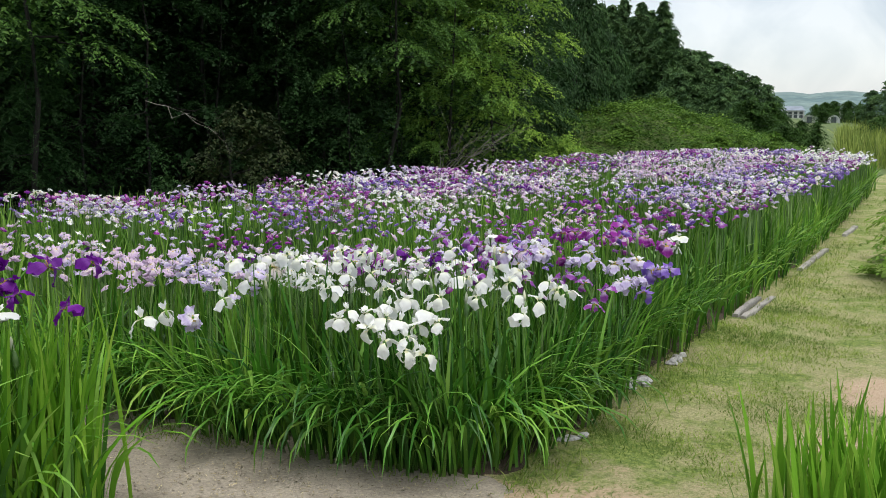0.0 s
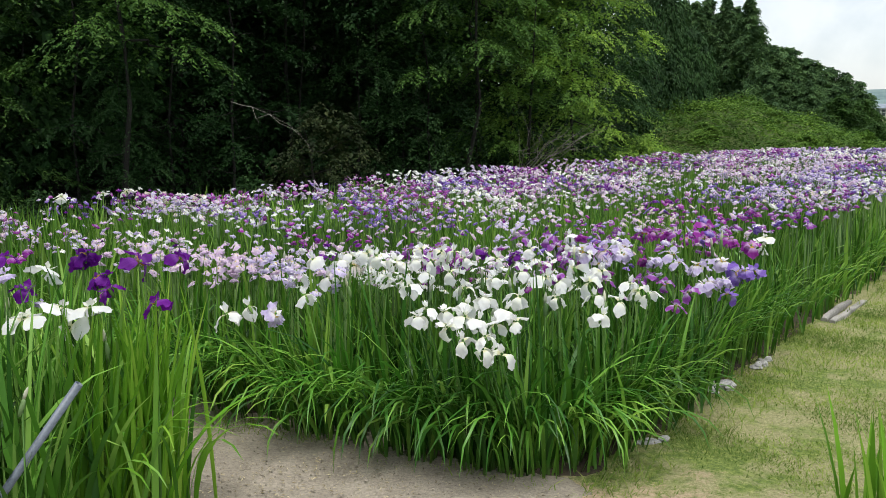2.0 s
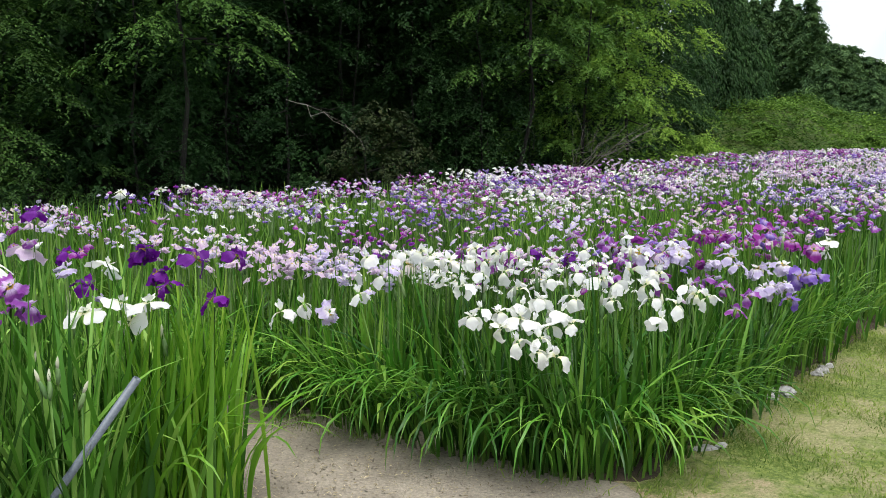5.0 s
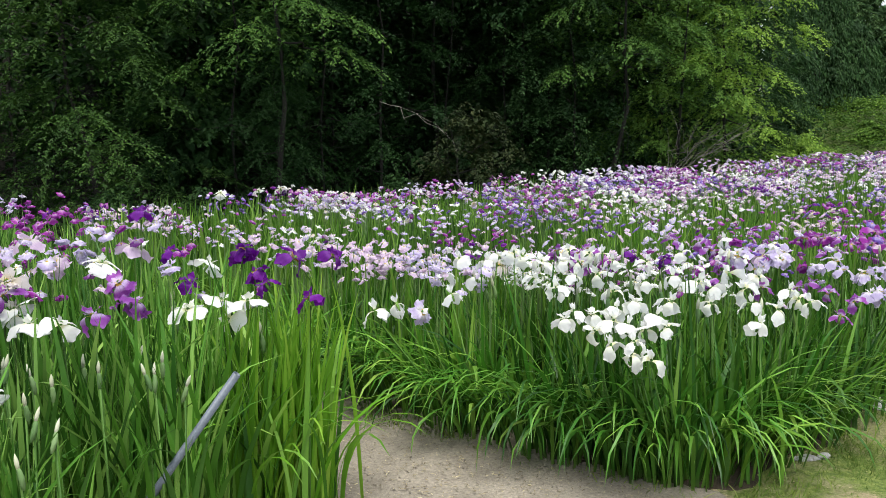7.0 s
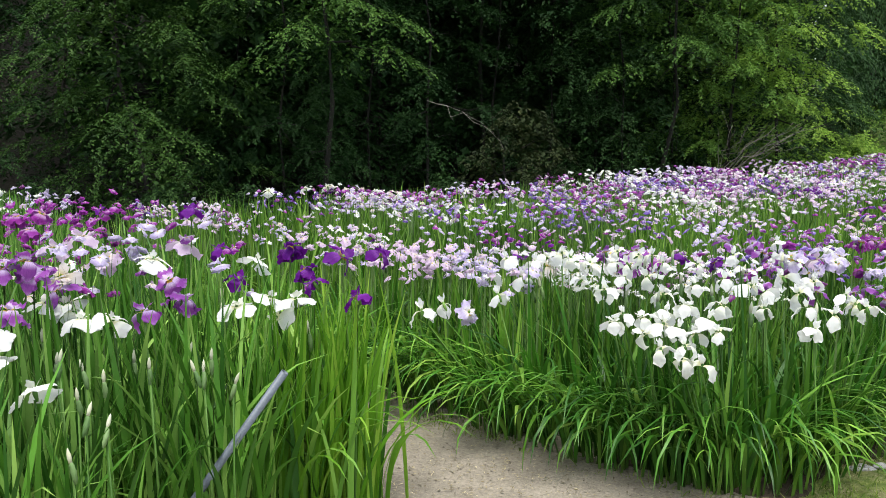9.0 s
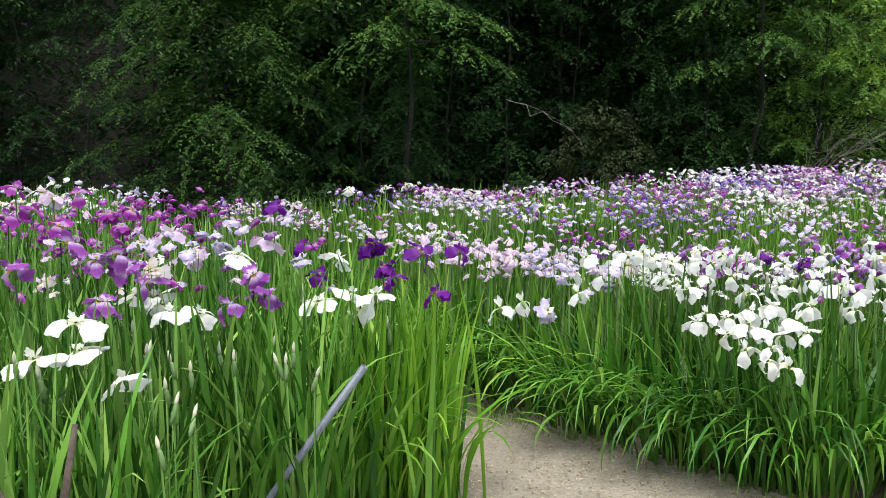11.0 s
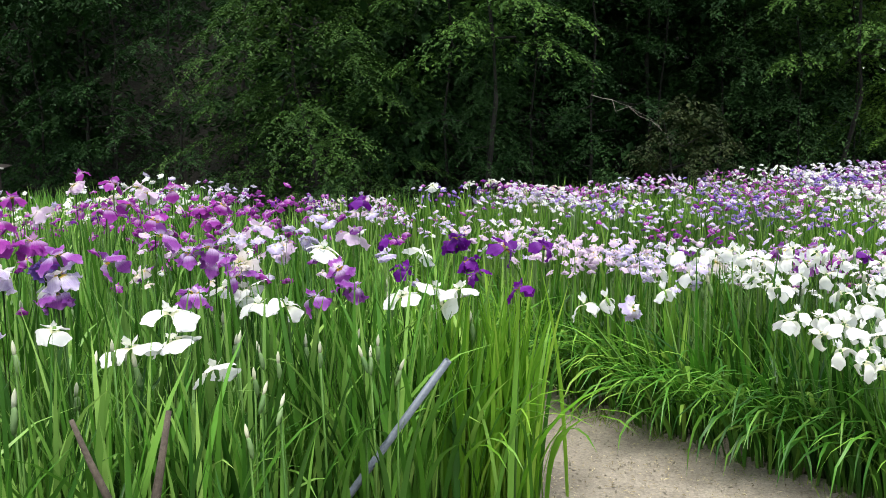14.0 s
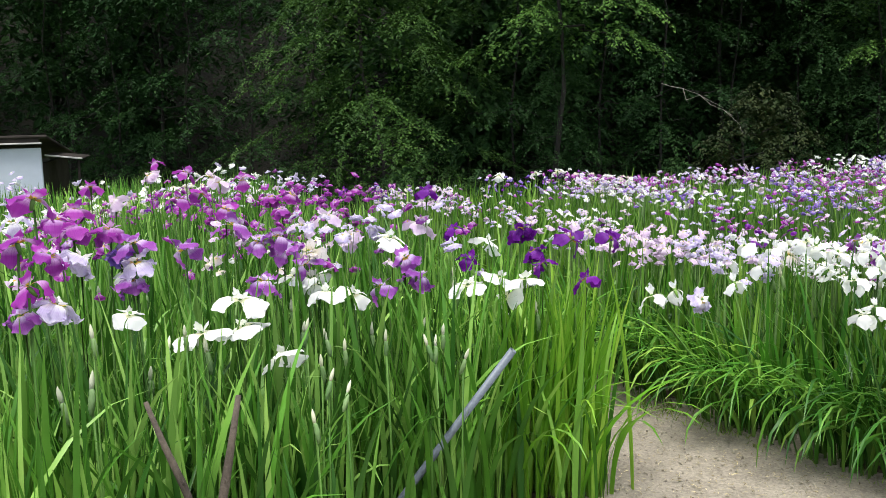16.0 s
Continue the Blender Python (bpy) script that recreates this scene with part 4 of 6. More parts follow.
# the rest of the plants that stand singly at the front of the beds
srng = np.random.default_rng(31)
OPEN = [(-1.36, 2.76), (-2.02, 2.56), (-1.72, 1.9), (-1.0, 2.0)]  # few leaves stand in front of the leaning pipe
CLEAR = [(-1.0, 2.0), (-1.0, 3.6), (-1.38, 3.6), (-1.62, 3.12), (-1.53, 2.76), (-1.3, 2.2)]  # the young clump stands here
FRONT_A = [(0.12, 3.85), (1, 5.26), (0.3, 5.57), (-1, 5.47), (-2.3, 5.37), (-1.9, 4.87), (-1.16, 4.42), (-0.59, 4.12)]
spots = scatter(srng, FRONT_A, 17)
spots = spots[edge_distance(BED_A, spots)[0] > 0.07]
dist, way = edge_distance(BED_A, spots)
for (sx, sy), d, w, c in zip(spots, dist, way, colour_at(spots[:, 0], spots[:, 1], srng)):
    blooming = d > 0.6 and srng.random() < 0.2
    iris(sx, sy, srng.uniform(0.70, 0.85), c if blooming else "", 9 if d < 0.3 else 7, 0.75 if d < 0.45 else 0.15, math.degrees(math.atan2(w[1], w[0])) if d < 0.45 else None)
FRONT_B = [(-1.15, 3.3), (-1.6, 3.75), (-2.4, 3.9), (-3.2, 3.2), (-3.3, 1.6), (-2.2, 1.3), (-1.98, 1.62), (-1.78, 1.88), (-1.62, 2.15), (-1.2, 2.85)]
spots = scatter(srng, FRONT_B, 17)
spots = spots[~inside(OPEN, spots) & ~inside(CLEAR, spots)]
for sx, sy in spots:
    iris(sx, sy, srng.uniform(0.8, 1.0), "", 8, 0.3, tall=1.05, bud=srng.random() < 0.1)
# the pale clump at the corner of the path
for k in range(12):
    cx, cy = -1.485 + srng.normal(0, 0.055), 3.24 + srng.normal(0, 0.09)
    iris(cx, cy, 0, "", 10, 0.13, -20, True, "young clump by the path", 1.25, bud=False)
# leaves that stand beside the grass path
for cx, cy in np.concatenate([np.c_[srng.uniform(1.02, 1.9, 36), srng.uniform(2.3, 2.78, 36)], scatter(srng, BED_C, 14)]):
    iris(cx, cy, 0, "", 10, 0.05, None, True, "irises beside the grass path", 1.0, bud=False)


def leaf_mass(name, poly, per_m2, label, seed, tall=(0.58, 0.84), skirt=True, mat=None, inset=(0.01, 0.09), broad=False, wide=(0.015, 0.028), hang=0.75):
    rng = np.random.default_rng(seed)
    p = scatter(rng, poly, per_m2)
    d, way = edge_distance(poly, p)
    keep = (d > rng.uniform(*inset, len(p))) & ~inside(OPEN, p) & ~inside(CLEAR, p)
    p, d, way = p[keep], d[keep], way[keep]
    n = len(p)
    azi, lean, bend = rng.uniform(0, 6.283, n), np.abs(rng.normal(0, 0.12, n)), np.abs(rng.normal(0, 0.32, n))
    rim = (d < 0.42) & (rng.random(n) < np.where((way[:, 0] > 0.3) & (p[:, 1] > 4.8), 0.5, hang)) & skirt
    azi = np.where(rim, np.arctan2(way[:, 1], way[:, 0]) + rng.normal(0, 0.6, n), azi)
    steep = (way[:, 0] > 0.3) & (p[:, 1] > 4.6)
    lean, bend = np.where(rim, rng.uniform(0.04, 0.36, n) * np.where(steep, 0.5, 1.0), lean), np.where(rim, rng.uniform(1.3, 3.0, n) * np.where(steep, 0.75, 1.0), bend)
    arch = ~rim & (rng.random(n) < (0.16 if broad else 0.1))
    bend = np.where(arch, rng.uniform(1.0, 2.2, n), bend)
    length = rng.uniform(*tall, n) * np.where(rim, 0.9, 1.0) * np.where(steep & (d < 0.4), 0.86, 1.0) * np.interp(p[:, 0], [-6.5, -4.2], [0.84, 1.0]) * (1 + 0.08 * lumps(p[:, 0], p[:, 1], 0.6, seed))
    v, f, uv = blade_arrays(np.c_[p, np.zeros(n)], azi, lean, bend, length, rng.uniform(*wide, n), rng.uniform(-0.9, 0.9, n), 7, 0.25 if broad else 0.0, np.where(rim, rng.uniform(1.4, 2.0, n), 1.8))
    return tagged(new(name, quick_mesh(name, v, f, mat or M_BLADES, uv)), label, "foliage", kind="stuff")


leaf_mass("iris_leaves", BED_A, 250, "dense green sword-shaped iris leaves filling the big bed", 41, (0.59, 0.87), mat=M_BLADES_LIT)
FRINGE = [(5.45, 12.42), (4.02, 9.87), (2.55, 7.37), (1.62, 6.11), (1, 5.16), (0.12, 3.77), (-0.59, 4.02), (-1.16, 4.32), (-1.9, 4.77), (-1.8, 4.97), (-1.05, 4.57), (-0.5, 4.27), (0.05, 4.07), (0.85, 5.31), (1.5, 6.21), (2.4, 7.49), (3.85, 9.99), (5.25, 12.52)]
leaf_mass("iris_leaves", FRINGE, 240, "short arching leaves at the foot of the bed", 44, (0.30, 0.60), inset=(0.05, 0.12), wide=(0.012, 0.021))
SKIRT = [(2, 6.71), (1.62, 6.11), (1, 5.16), (0.12, 3.77), (-0.59, 4.02), (-1.16, 4.32), (-1.9, 4.77), (-2.4, 5.07), (-2.2, 5.37), (-1.05, 4.72), (-0.5, 4.42), (0.05, 4.27), (0.7, 5.31), (1.7, 6.86)]
leaf_mass("iris_leaves", SKIRT, 640, "arching green iris leaves that hang over the path", 43, (0.6, 1.0), wide=(0.012, 0.021), hang=0.92)
leaf_mass("iris_leaves", FRONT_A, 240, "upright green leaves among the white irises", 46, (0.52, 0.78), False, M_BLADES_LIT, inset=(0.15, 0.3))
leaf_mass("iris_leaves", BED_B, 360, "dense green sword-shaped iris leaves filling the near bed", 42, (0.70, 1.08), False, M_BLADES_B)

leaf_mass("iris_leaves", FRONT_B, 340, "crowded upright green leaves at the front of the near bed", 45, (0.5, 0.85), False, M_BLADES_B, broad=True)


def clumped(rng, poly, zone, clumps, each, loose):
    """Flowers in tight clumps of one colour each, with a few strays: places and colours."""
    c = scatter(rng, poly, clumps)
    n = rng.poisson(each * np.interp(c[:, 1], [4, 8, 20], [0.8, 1.0, 1.25]))
    own = np.repeat(zone(c, rng), n)
    p = np.repeat(c, n, 0) + rng.normal(0, 1, (n.sum(), 2)) * np.repeat(rng.uniform(0.10, 0.24, len(c)), n)[:, None] * (1.25, 0.9)
    stray = scatter(rng, poly, loose)
    p, own = np.concatenate([p, stray]), np.concatenate([own, zone(stray, rng)])
    odd = rng.random(len(p)) < 0.13
    own = np.where(odd, zone(p, rng), own)
    keep = inside(poly, p) & ~(inside(THIN, p) & (rng.random(len(p)) < 0.7))
    return p[keep], own[keep]


def flower_mass(poly, per_m2, seed, keep, colours=None, high=(0.68, 0.86), sizes=(0.26, 0.42)):
    """The flowers of the far part of a bed, a mesh for each colour, on thin stalks."""
    rng = np.random.default_rng(seed)
    zone = colours or (lambda q, g: np.array(colour_at(q[:, 0], q[:, 1], g)))
    if colours is None:
        p, names = clumped(rng, poly, zone, 3.4, per_m2 * 0.30, per_m2 * 0.24)
        gaps = lumps(p[:, 0] * 0.8, p[:, 1] * 1.2, 0.55, 4.0) + 0.6 * lumps(p[:, 0], p[:, 1], 0.27, 9.0)
        solid = gaps > -0.55 + rng.normal(0, 0.2, len(p))
        p, names = p[solid], names[solid]
        names = names[keep(p)]
        p = p[keep(p)]
    else:
        p = scatter(rng, poly, per_m2)
        p = p[keep(p)]
        gaps = lumps(p[:, 0], p[:, 1], 0.75, 4.0) + 0.6 * lumps(p[:, 0], p[:, 1], 0.33, 9.0)
        p = p[gaps > -0.42 + rng.normal(0, 0.2, len(p))]
        names = drifts(p, rng, zone)
    use = ((p[:, 0] > -7.8) | (rng.random(len(p)) < 0.5)) & (names != "")
    p, names = p[use], names[use]
    n = len(p)
    z = rng.uniform(*high, n) - 0.13 * np.clip((-4.4 - p[:, 0]) / 1.8, 0, 1) + 0.06 * lumps(p[:, 0], p[:, 1], 0.8, 1.0)
    v, f, uv = blade_arrays(np.c_[p, np.full(n, 0.3)], rng.uniform(0, 6.28, n), np.full(n, 0.02), np.zeros(n), z - 0.33, np.full(n, 0.011), rng.uniform(0, 3, n), 2)
    tagged(new("iris_stalks", quick_mesh("iris_stalks", v, f, M_STEMS, uv)), "thin green flower stalks among iris leaves", "foliage", kind="stuff")
    for colour in COLOURS:
        vs, fs, us, count = [], [], [], 0
        for k in range(8):
            pick = np.where((names == colour) & (np.arange(n) % 8 == k))[0]
            if not len(pick):
                continue
            one_v, one_f, one_u = [], [], []
            for length, width, rise, fall, ruffle, turn, kind in flower_plan("flat", rng):
                pv, pf, pu = petal_arrays(length, width, rise, fall, ruffle * 1.4, 4 if poly is BED_A else 5, 3, rng.uniform(0, 6))
                one_f.append(pf + sum(map(len, one_v)))
                one_v.append(spin(pv, turn))
                one_u.append(pu)
            ov, of, ou = np.concatenate(one_v), np.concatenate(one_f), np.concatenate(one_u)
            m = len(pick)
            a, s = rng.uniform(0, 6.283, m), rng.uniform(*sizes, m) * (1.08 if colour == "white" else 1.0) * (np.interp(p[pick, 1], [4.5, 11.0, 16.0], [0.82, 1.0, 1.2]) if poly is BED_A else 1.0)
            tx, ty = rng.normal(0, 0.35, m), rng.normal(0, 0.35, m)
            c, sn = np.cos(a)[:, None], np.sin(a)[:, None]
            X = (c * ov[:, 0] - sn * ov[:, 1]) * s[:, None]
            Y = (sn * ov[:, 0] + c * ov[:, 1]) * s[:, None]
            Z = ov[:, 2] * s[:, None] + tx[:, None] * X + ty[:, None] * Y
            vs.append((np.stack([X, Y, Z], -1) + np.c_[p[pick], z[pick]][:, None]).reshape(-1, 3))
            fs.append((np.arange(m)[:, None, None] * len(ov) + of).reshape(-1, 4) + count)
            us.append(np.tile(ou, (m, 1)))
            count += m * len(ov)
        if vs:
            tagged(new("iris_flowers", quick_mesh("iris_flowers", np.concatenate(vs), np.concatenate(fs), M_PETALS[colour], np.concatenate(us))), f"many {WORDS[colour]} iris flowers across the bed", "iris flowers", kind="stuff")


flower_mass(BED_A, 98, 51, lambda p: (edge_distance(BED_A, p)[0] > np.where(inside(FRONT_A, p), 0.45, np.interp(p[:, 1], [8, 14], [0.18, 0.04]))))

WHITES = [(0.12, 4.2), (0.45, 4.75), (0.25, 5.2), (-0.6, 5.35), (-1.15, 5.2), (-1.05, 4.6), (-0.5, 4.35)]
flower_mass(WHITES, 8, 53, lambda p: p[:, 0] > -9, lambda q, r: np.where(r.random(len(q)) < 0.92, "white", "lilac"), (0.72, 0.86), (0.52, 0.78))
PINKS = [(-0.85, 4.35), (-0.95, 4.9), (-1.2, 5.3), (-2.2, 5.6), (-2.8, 5.5), (-1.9, 4.9), (-1.2, 4.47)]
flower_mass(PINKS, 165, 55, lambda p: p[:, 0] > -9, lambda q, r: np.array(["pink", "pink", "pink", "pink", "lilac"])[r.integers(0, 5, len(q))], (0.70, 0.84), (0.34, 0.52))
MIXED = [(0.5, 4.85), (1.0, 5.55), (1.5, 6.4), (0.8, 6.5), (0.25, 5.6)]
flower_mass(MIXED, 18, 54, lambda p: p[:, 0] > -9, lambda q, r: np.array(["lilac", "white", "violet", "lilac", "magenta"])[r.integers(0, 5, len(q))], (0.66, 0.82), (0.5, 0.78))
EDGE_A = [(0.62, 4.7), (1.0, 5.15), (1.52, 5.98), (2.4, 7.38), (3.9, 9.93), (5.1, 12.2), (4.4, 12.4), (3.2, 10.2), (1.7, 7.7), (0.6, 5.9)]


def colours_edge(q, rng):
    """Bright drifts near the grass: violet and white at the corner, then magenta, then violet and white."""
    along = np.hypot(q[:, 0] - 0.16, q[:, 1] - 3.86)
    near = np.array(["lilac", "white", "violet", "purple", "lilac"])[rng.integers(0, 5, len(q))]
    rosy = np.array(["magenta", "orchid", "orchid", "lilac", "lilac", "violet", "white"])[rng.integers(0, 7, len(q))]
    far = np.array(["violet", "white", "violet", "white", "lilac"])[rng.integers(0, 5, len(q))]
    return np.where(along < 1.7, near, np.where(along < 6.0, rosy, far))


flower_mass(EDGE_A, 32, 57, lambda p: p[:, 0] > -9, colours_edge, (0.74, 0.90), (0.32, 0.50))


def colours_b(p, rng):
    r = rng.random(len(p))
    dark = np.hypot(p[:, 0] + 4.2, p[:, 1] - 4.6) < 1.3
    far = (p[:, 0] < -5.4) & (rng.random(len(p)) < 0.85)
    return np.where(far, np.where(r < 0.6, "white", "lilac"), np.where(dark, np.where(r < 0.6, "magenta", np.where(r < 0.8, "purple", "pink")), np.where(r < 0.34, "magenta", np.where(r < 0.50, "pink", np.where(r < 0.60, "lilac", np.where(r < 0.74, "orchid", np.where(r < 0.95, "white", "cream")))))))


flower_mass(BED_B, 46, 52, lambda p: (np.hypot(p[:, 0], p[:, 1]) > 3.6) & (edge_distance(BED_B, p)[0] > 0.1), colours_b, (0.84, 1.06), (0.32, 0.54))


# ---------------------------------------------------------------- trees and shrubs
def leaf_arrays(c, azi, droop, roll, size, ratio=0.5):
    """Single leaves: a pointed blade of four corners, folded along its rib."""
    ax = np.stack([np.cos(azi) * np.cos(droop), np.sin(azi) * np.cos(droop), -np.sin(droop)], -1)
    flat = np.stack([-np.sin(azi), np.cos(azi), 0 * azi], -1)
    up = np.cross(ax, flat)
    side = np.cos(roll)[:, None] * flat + np.sin(roll)[:, None] * up
    s = size[:, None]
    w = s * ratio / 2
    lift = 0.12 * s * np.cross(ax, side)
    v = np.stack([c, c + 0.45 * s * ax + w * side + lift, c + s * ax, c + 0.45 * s * ax - w * side + lift], 1)
    n = len(azi)
    return v.reshape(-1, 3), np.arange(4 * n).reshape(n, 4)


def sprays(rng, centres, out_azi, radius, per, leaf, thick=0.06, tilt=(0.0, 0.42), ratio=0.5):
    """Fans of leaves that reach outwards, slope down and hang at their ends."""
    n = len(centres)
    R = radius[:, None]
    a = rng.uniform(-0.6, 1.0, (n, per)) * R
    b = rng.normal(0, 0.36, (n, per)) * R * (1.1 - 0.75 * np.clip(a / R, 0, 1))
    slope = rng.uniform(*tilt, n)[:, None] + 0.28 * a / R
    side = rng.normal(0, 0.25, n)[:, None]
    z = -np.tan(slope) * a * 0.8 + side * b + rng.normal(0, thick, (n, per)) * R
    ca, sa = np.cos(out_azi)[:, None], np.sin(out_azi)[:, None]
    pos = np.stack([centres[:, :1] + ca * a - sa * b, centres[:, 1:2] + sa * a + ca * b, centres[:, 2:] + z], -1).reshape(-1, 3)
    azi = (out_azi[:, None] + 1.5 * b / R + rng.normal(0, 0.45, (n, per))).ravel()
    m = n * per
    return leaf_arrays(pos, azi, slope.ravel() + rng.normal(0.1, 0.17, m), rng.normal(0, 0.2, m), leaf * rng.uniform(0.65, 1.25, m), ratio)


def broad_crown(seed, h, low, r, clumps, per, leaf, mat, spread=0.5):
    """A crown of sprays in an uneven egg shape; also gives the ends that limbs reach."""
    rng = np.random.default_rng(seed)
    boughs = clumps // 6
    t0 = (np.arange(boughs) + rng.uniform(0, 1, boughs)) / boughs
    azi0 = np.cumsum(rng.normal(2.4, 0.5, boughs))
    t = np.repeat(t0, 6)
    out = np.tile(np.linspace(0.4, 1.0, 6), boughs) + rng.normal(0, 0.06, boughs * 6)
    reach = np.repeat(rng.uniform(0.72, 1.12, boughs), 6)
    azi = np.repeat(azi0, 6) + rng.normal(0, 0.22, boughs * 6)
    wide = r * np.interp(t, [0, 0.15, 0.4, 0.75, 1], [0.75, 0.95, 1.0, 0.8, 0.25]) * reach * out
    z = low + (h - low) * t + 0.22 * spread * np.sin(out * 2.6) - 0.5 * spread * out**2 + rng.normal(0, 0.1 * spread, boughs * 6)
    z = np.maximum(z, low * 0.6)
    c = np.stack([np.cos(azi) * wide, np.sin(azi) * wide, z], -1)
    clumps = len(c)
    v, f = sprays(rng, c, azi + rng.normal(0, 0.3, clumps), rng.uniform(0.6, 1.2, clumps) * spread, per, leaf)
    k = clumps * (13 if leaf < 0.1 and h > 2 else 8)
    inner = c[rng.integers(0, clumps, k)] * np.stack([*[rng.uniform(0.1, 0.7, k)] * 2, np.ones(k)], -1) + rng.normal(0, 0.25 * spread, (k, 3))
    iv, jf = leaf_arrays(inner, rng.uniform(0, 6.283, k), rng.uniform(0.1, 1.2, k), rng.normal(0, 0.4, k), leaf * (1.0 if leaf < 0.1 else 1.35) * rng.uniform(1.0, 1.5, k), 0.6)
    v, f = np.concatenate([v, iv]), np.concatenate([f, jf + len(v)])
    return quick_mesh("crown", v, f, mat, smooth=False), c


def layered_crown(seed, h, low, r, boughs, twigs, leaves, leaf, mat, spread=0.5, form=((0, 0.8), (0.2, 1.0), (0.55, 0.85), (1, 0.3)), droop=0.45, ratio=0.5, inner=0.15):
    """A crown of boughs that arch outwards and bear flat, hanging sprays of leaves in shelves."""
    rng = np.random.default_rng(seed)
    t = (np.arange(boughs) + rng.uniform(0, 1, boughs)) / boughs
    azi = np.arange(boughs) * 2.4 + rng.normal(0, 0.35, boughs)
    reach = r * np.interp(t, [a for a, _ in form], [b for _, b in form]) * rng.uniform(0.68, 1.12, boughs)
    zt = low + (h - low) * t
    s = rng.uniform(0.3, 1.0, (boughs, twigs))
    s[:, 0] = 1.0
    side = np.where(np.arange(twigs) % 2, 1.0, -1.0) * rng.uniform(0.45, 1.15, (boughs, twigs))
    side[:, 0] = rng.normal(0, 0.2, boughs)
    bend = rng.normal(0, 0.3, boughs)[:, None] * s
    rad = reach[:, None] * s
    a1 = azi[:, None] + bend
    start = np.stack([np.cos(a1) * rad, np.sin(a1) * rad, zt[:, None] + reach[:, None] * (0.34 * s - droop * s * s) + rng.normal(0, 0.03, s.shape)], -1)
    dirn = azi[:, None] + 1.6 * bend + side
    length = spread * (1.2 - 0.5 * s) * rng.uniform(0.55, 1.15, s.shape) * np.clip(reach / (0.55 * r), 0.12, 1)[:, None]
    q = (np.arange(leaves) + rng.uniform(0, 1, (boughs, twigs, leaves))) / leaves
    tilt = rng.uniform(0.05, 0.4, s.shape)[..., None]
    curl = rng.normal(0, 0.3, s.shape)[..., None] * q
    L = length[..., None] * q
    pos = np.stack([start[..., 0:1] + np.cos(dirn[..., None] + curl) * L, start[..., 1:2] + np.sin(dirn[..., None] + curl) * L, start[..., 2:3] - L * (tilt + 0.35 * q) + rng.normal(0, 0.02, q.shape)], -1)
    off = np.where(np.arange(leaves) % 2, 1.0, -1.0) * rng.uniform(0.35, 1.1, q.shape)
    la = dirn[..., None] + 1.5 * curl + off
    n = q.size
    v, f = leaf_arrays(pos.reshape(-1, 3), la.ravel(), (tilt + 0.25 * q).ravel() + rng.normal(0.1, 0.2, n), rng.normal(0, 0.28, n), leaf * rng.uniform(0.65, 1.2, n), ratio)
    k = int(n * inner)
    pick = rng.integers(0, n, k)
    core = pos.reshape(-1, 3)[pick] * np.stack([*[rng.uniform(0.1, 0.75, k)] * 2, np.ones(k)], -1) + rng.normal(0, 0.12 * spread, (k, 3))
    iv, jf = leaf_arrays(core, rng.uniform(0, 6.283, k), rng.uniform(0.0, 0.9, k), rng.normal(0, 0.4, k), leaf * rng.uniform(1.2, 1.8, k), 0.6)
    v, f = np.concatenate([v, iv]), np.concatenate([f, jf + len(v)])
    return quick_mesh("crown", v, f, mat, smooth=False), start.reshape(-1, 3)


def tree(name, label, seed, h, low, r, clumps, per, leaf, mat, at=(0, 0, 0), limbs=9, spread=0.5, trunk=0.11, group="", layered=None, **more):
    """A tree or shrub; layered gives (boughs, twigs, leaves) of a crown in shelves."""
    ob = root(name, label, "tree" if h > 2 else "shrub", group, at)
    if layered:
        crown, ends = layered_crown(seed, h, low, r, *layered, leaf, mat, spread, **more)
    else:
        crown, ends = broad_crown(seed, h, low, r, clumps, per, leaf, mat, spread)
    rng = np.random.default_rng(seed + 100)
    top = np.array([rng.normal(0, 0.2), rng.normal(0, 0.2), h * 0.85])
    spine = wander(rng, (0, 0, -0.2), top, 7, 0.07 * min(h, 4) / 4)
    bm = bmesh.new()
    tube(bm, spine, np.linspace(trunk, trunk * 0.2, 7), 8)
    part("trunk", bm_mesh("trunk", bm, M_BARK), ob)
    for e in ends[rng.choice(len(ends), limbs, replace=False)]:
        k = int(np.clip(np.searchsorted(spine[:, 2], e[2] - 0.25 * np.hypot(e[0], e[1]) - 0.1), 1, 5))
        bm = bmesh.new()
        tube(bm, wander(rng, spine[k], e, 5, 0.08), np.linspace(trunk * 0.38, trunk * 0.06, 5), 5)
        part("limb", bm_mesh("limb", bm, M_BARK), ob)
    part("crown", crown, ob)
    return ob


wrng = np.random.default_rng(77)


def along_edge(k):
    """A place along the wood's edge, k from 0 to 1, and the way into the wood."""
    e = np.array(WOOD_EDGE, float)
    seg = np.r_[0, np.cumsum(np.linalg.norm(np.diff(e, axis=0), axis=1))]
    s = k * seg[-1]
    p = np.array([np.interp(s, seg, e[:, 0]), np.interp(s, seg, e[:, 1])])
    q = np.array([np.interp(s + 0.3, seg, e[:, 0]), np.interp(s + 0.3, seg, e[:, 1])])
    d = (q - p) / (np.linalg.norm(q - p) + 1e-9)
    return p, np.array([-d[1], d[0]])


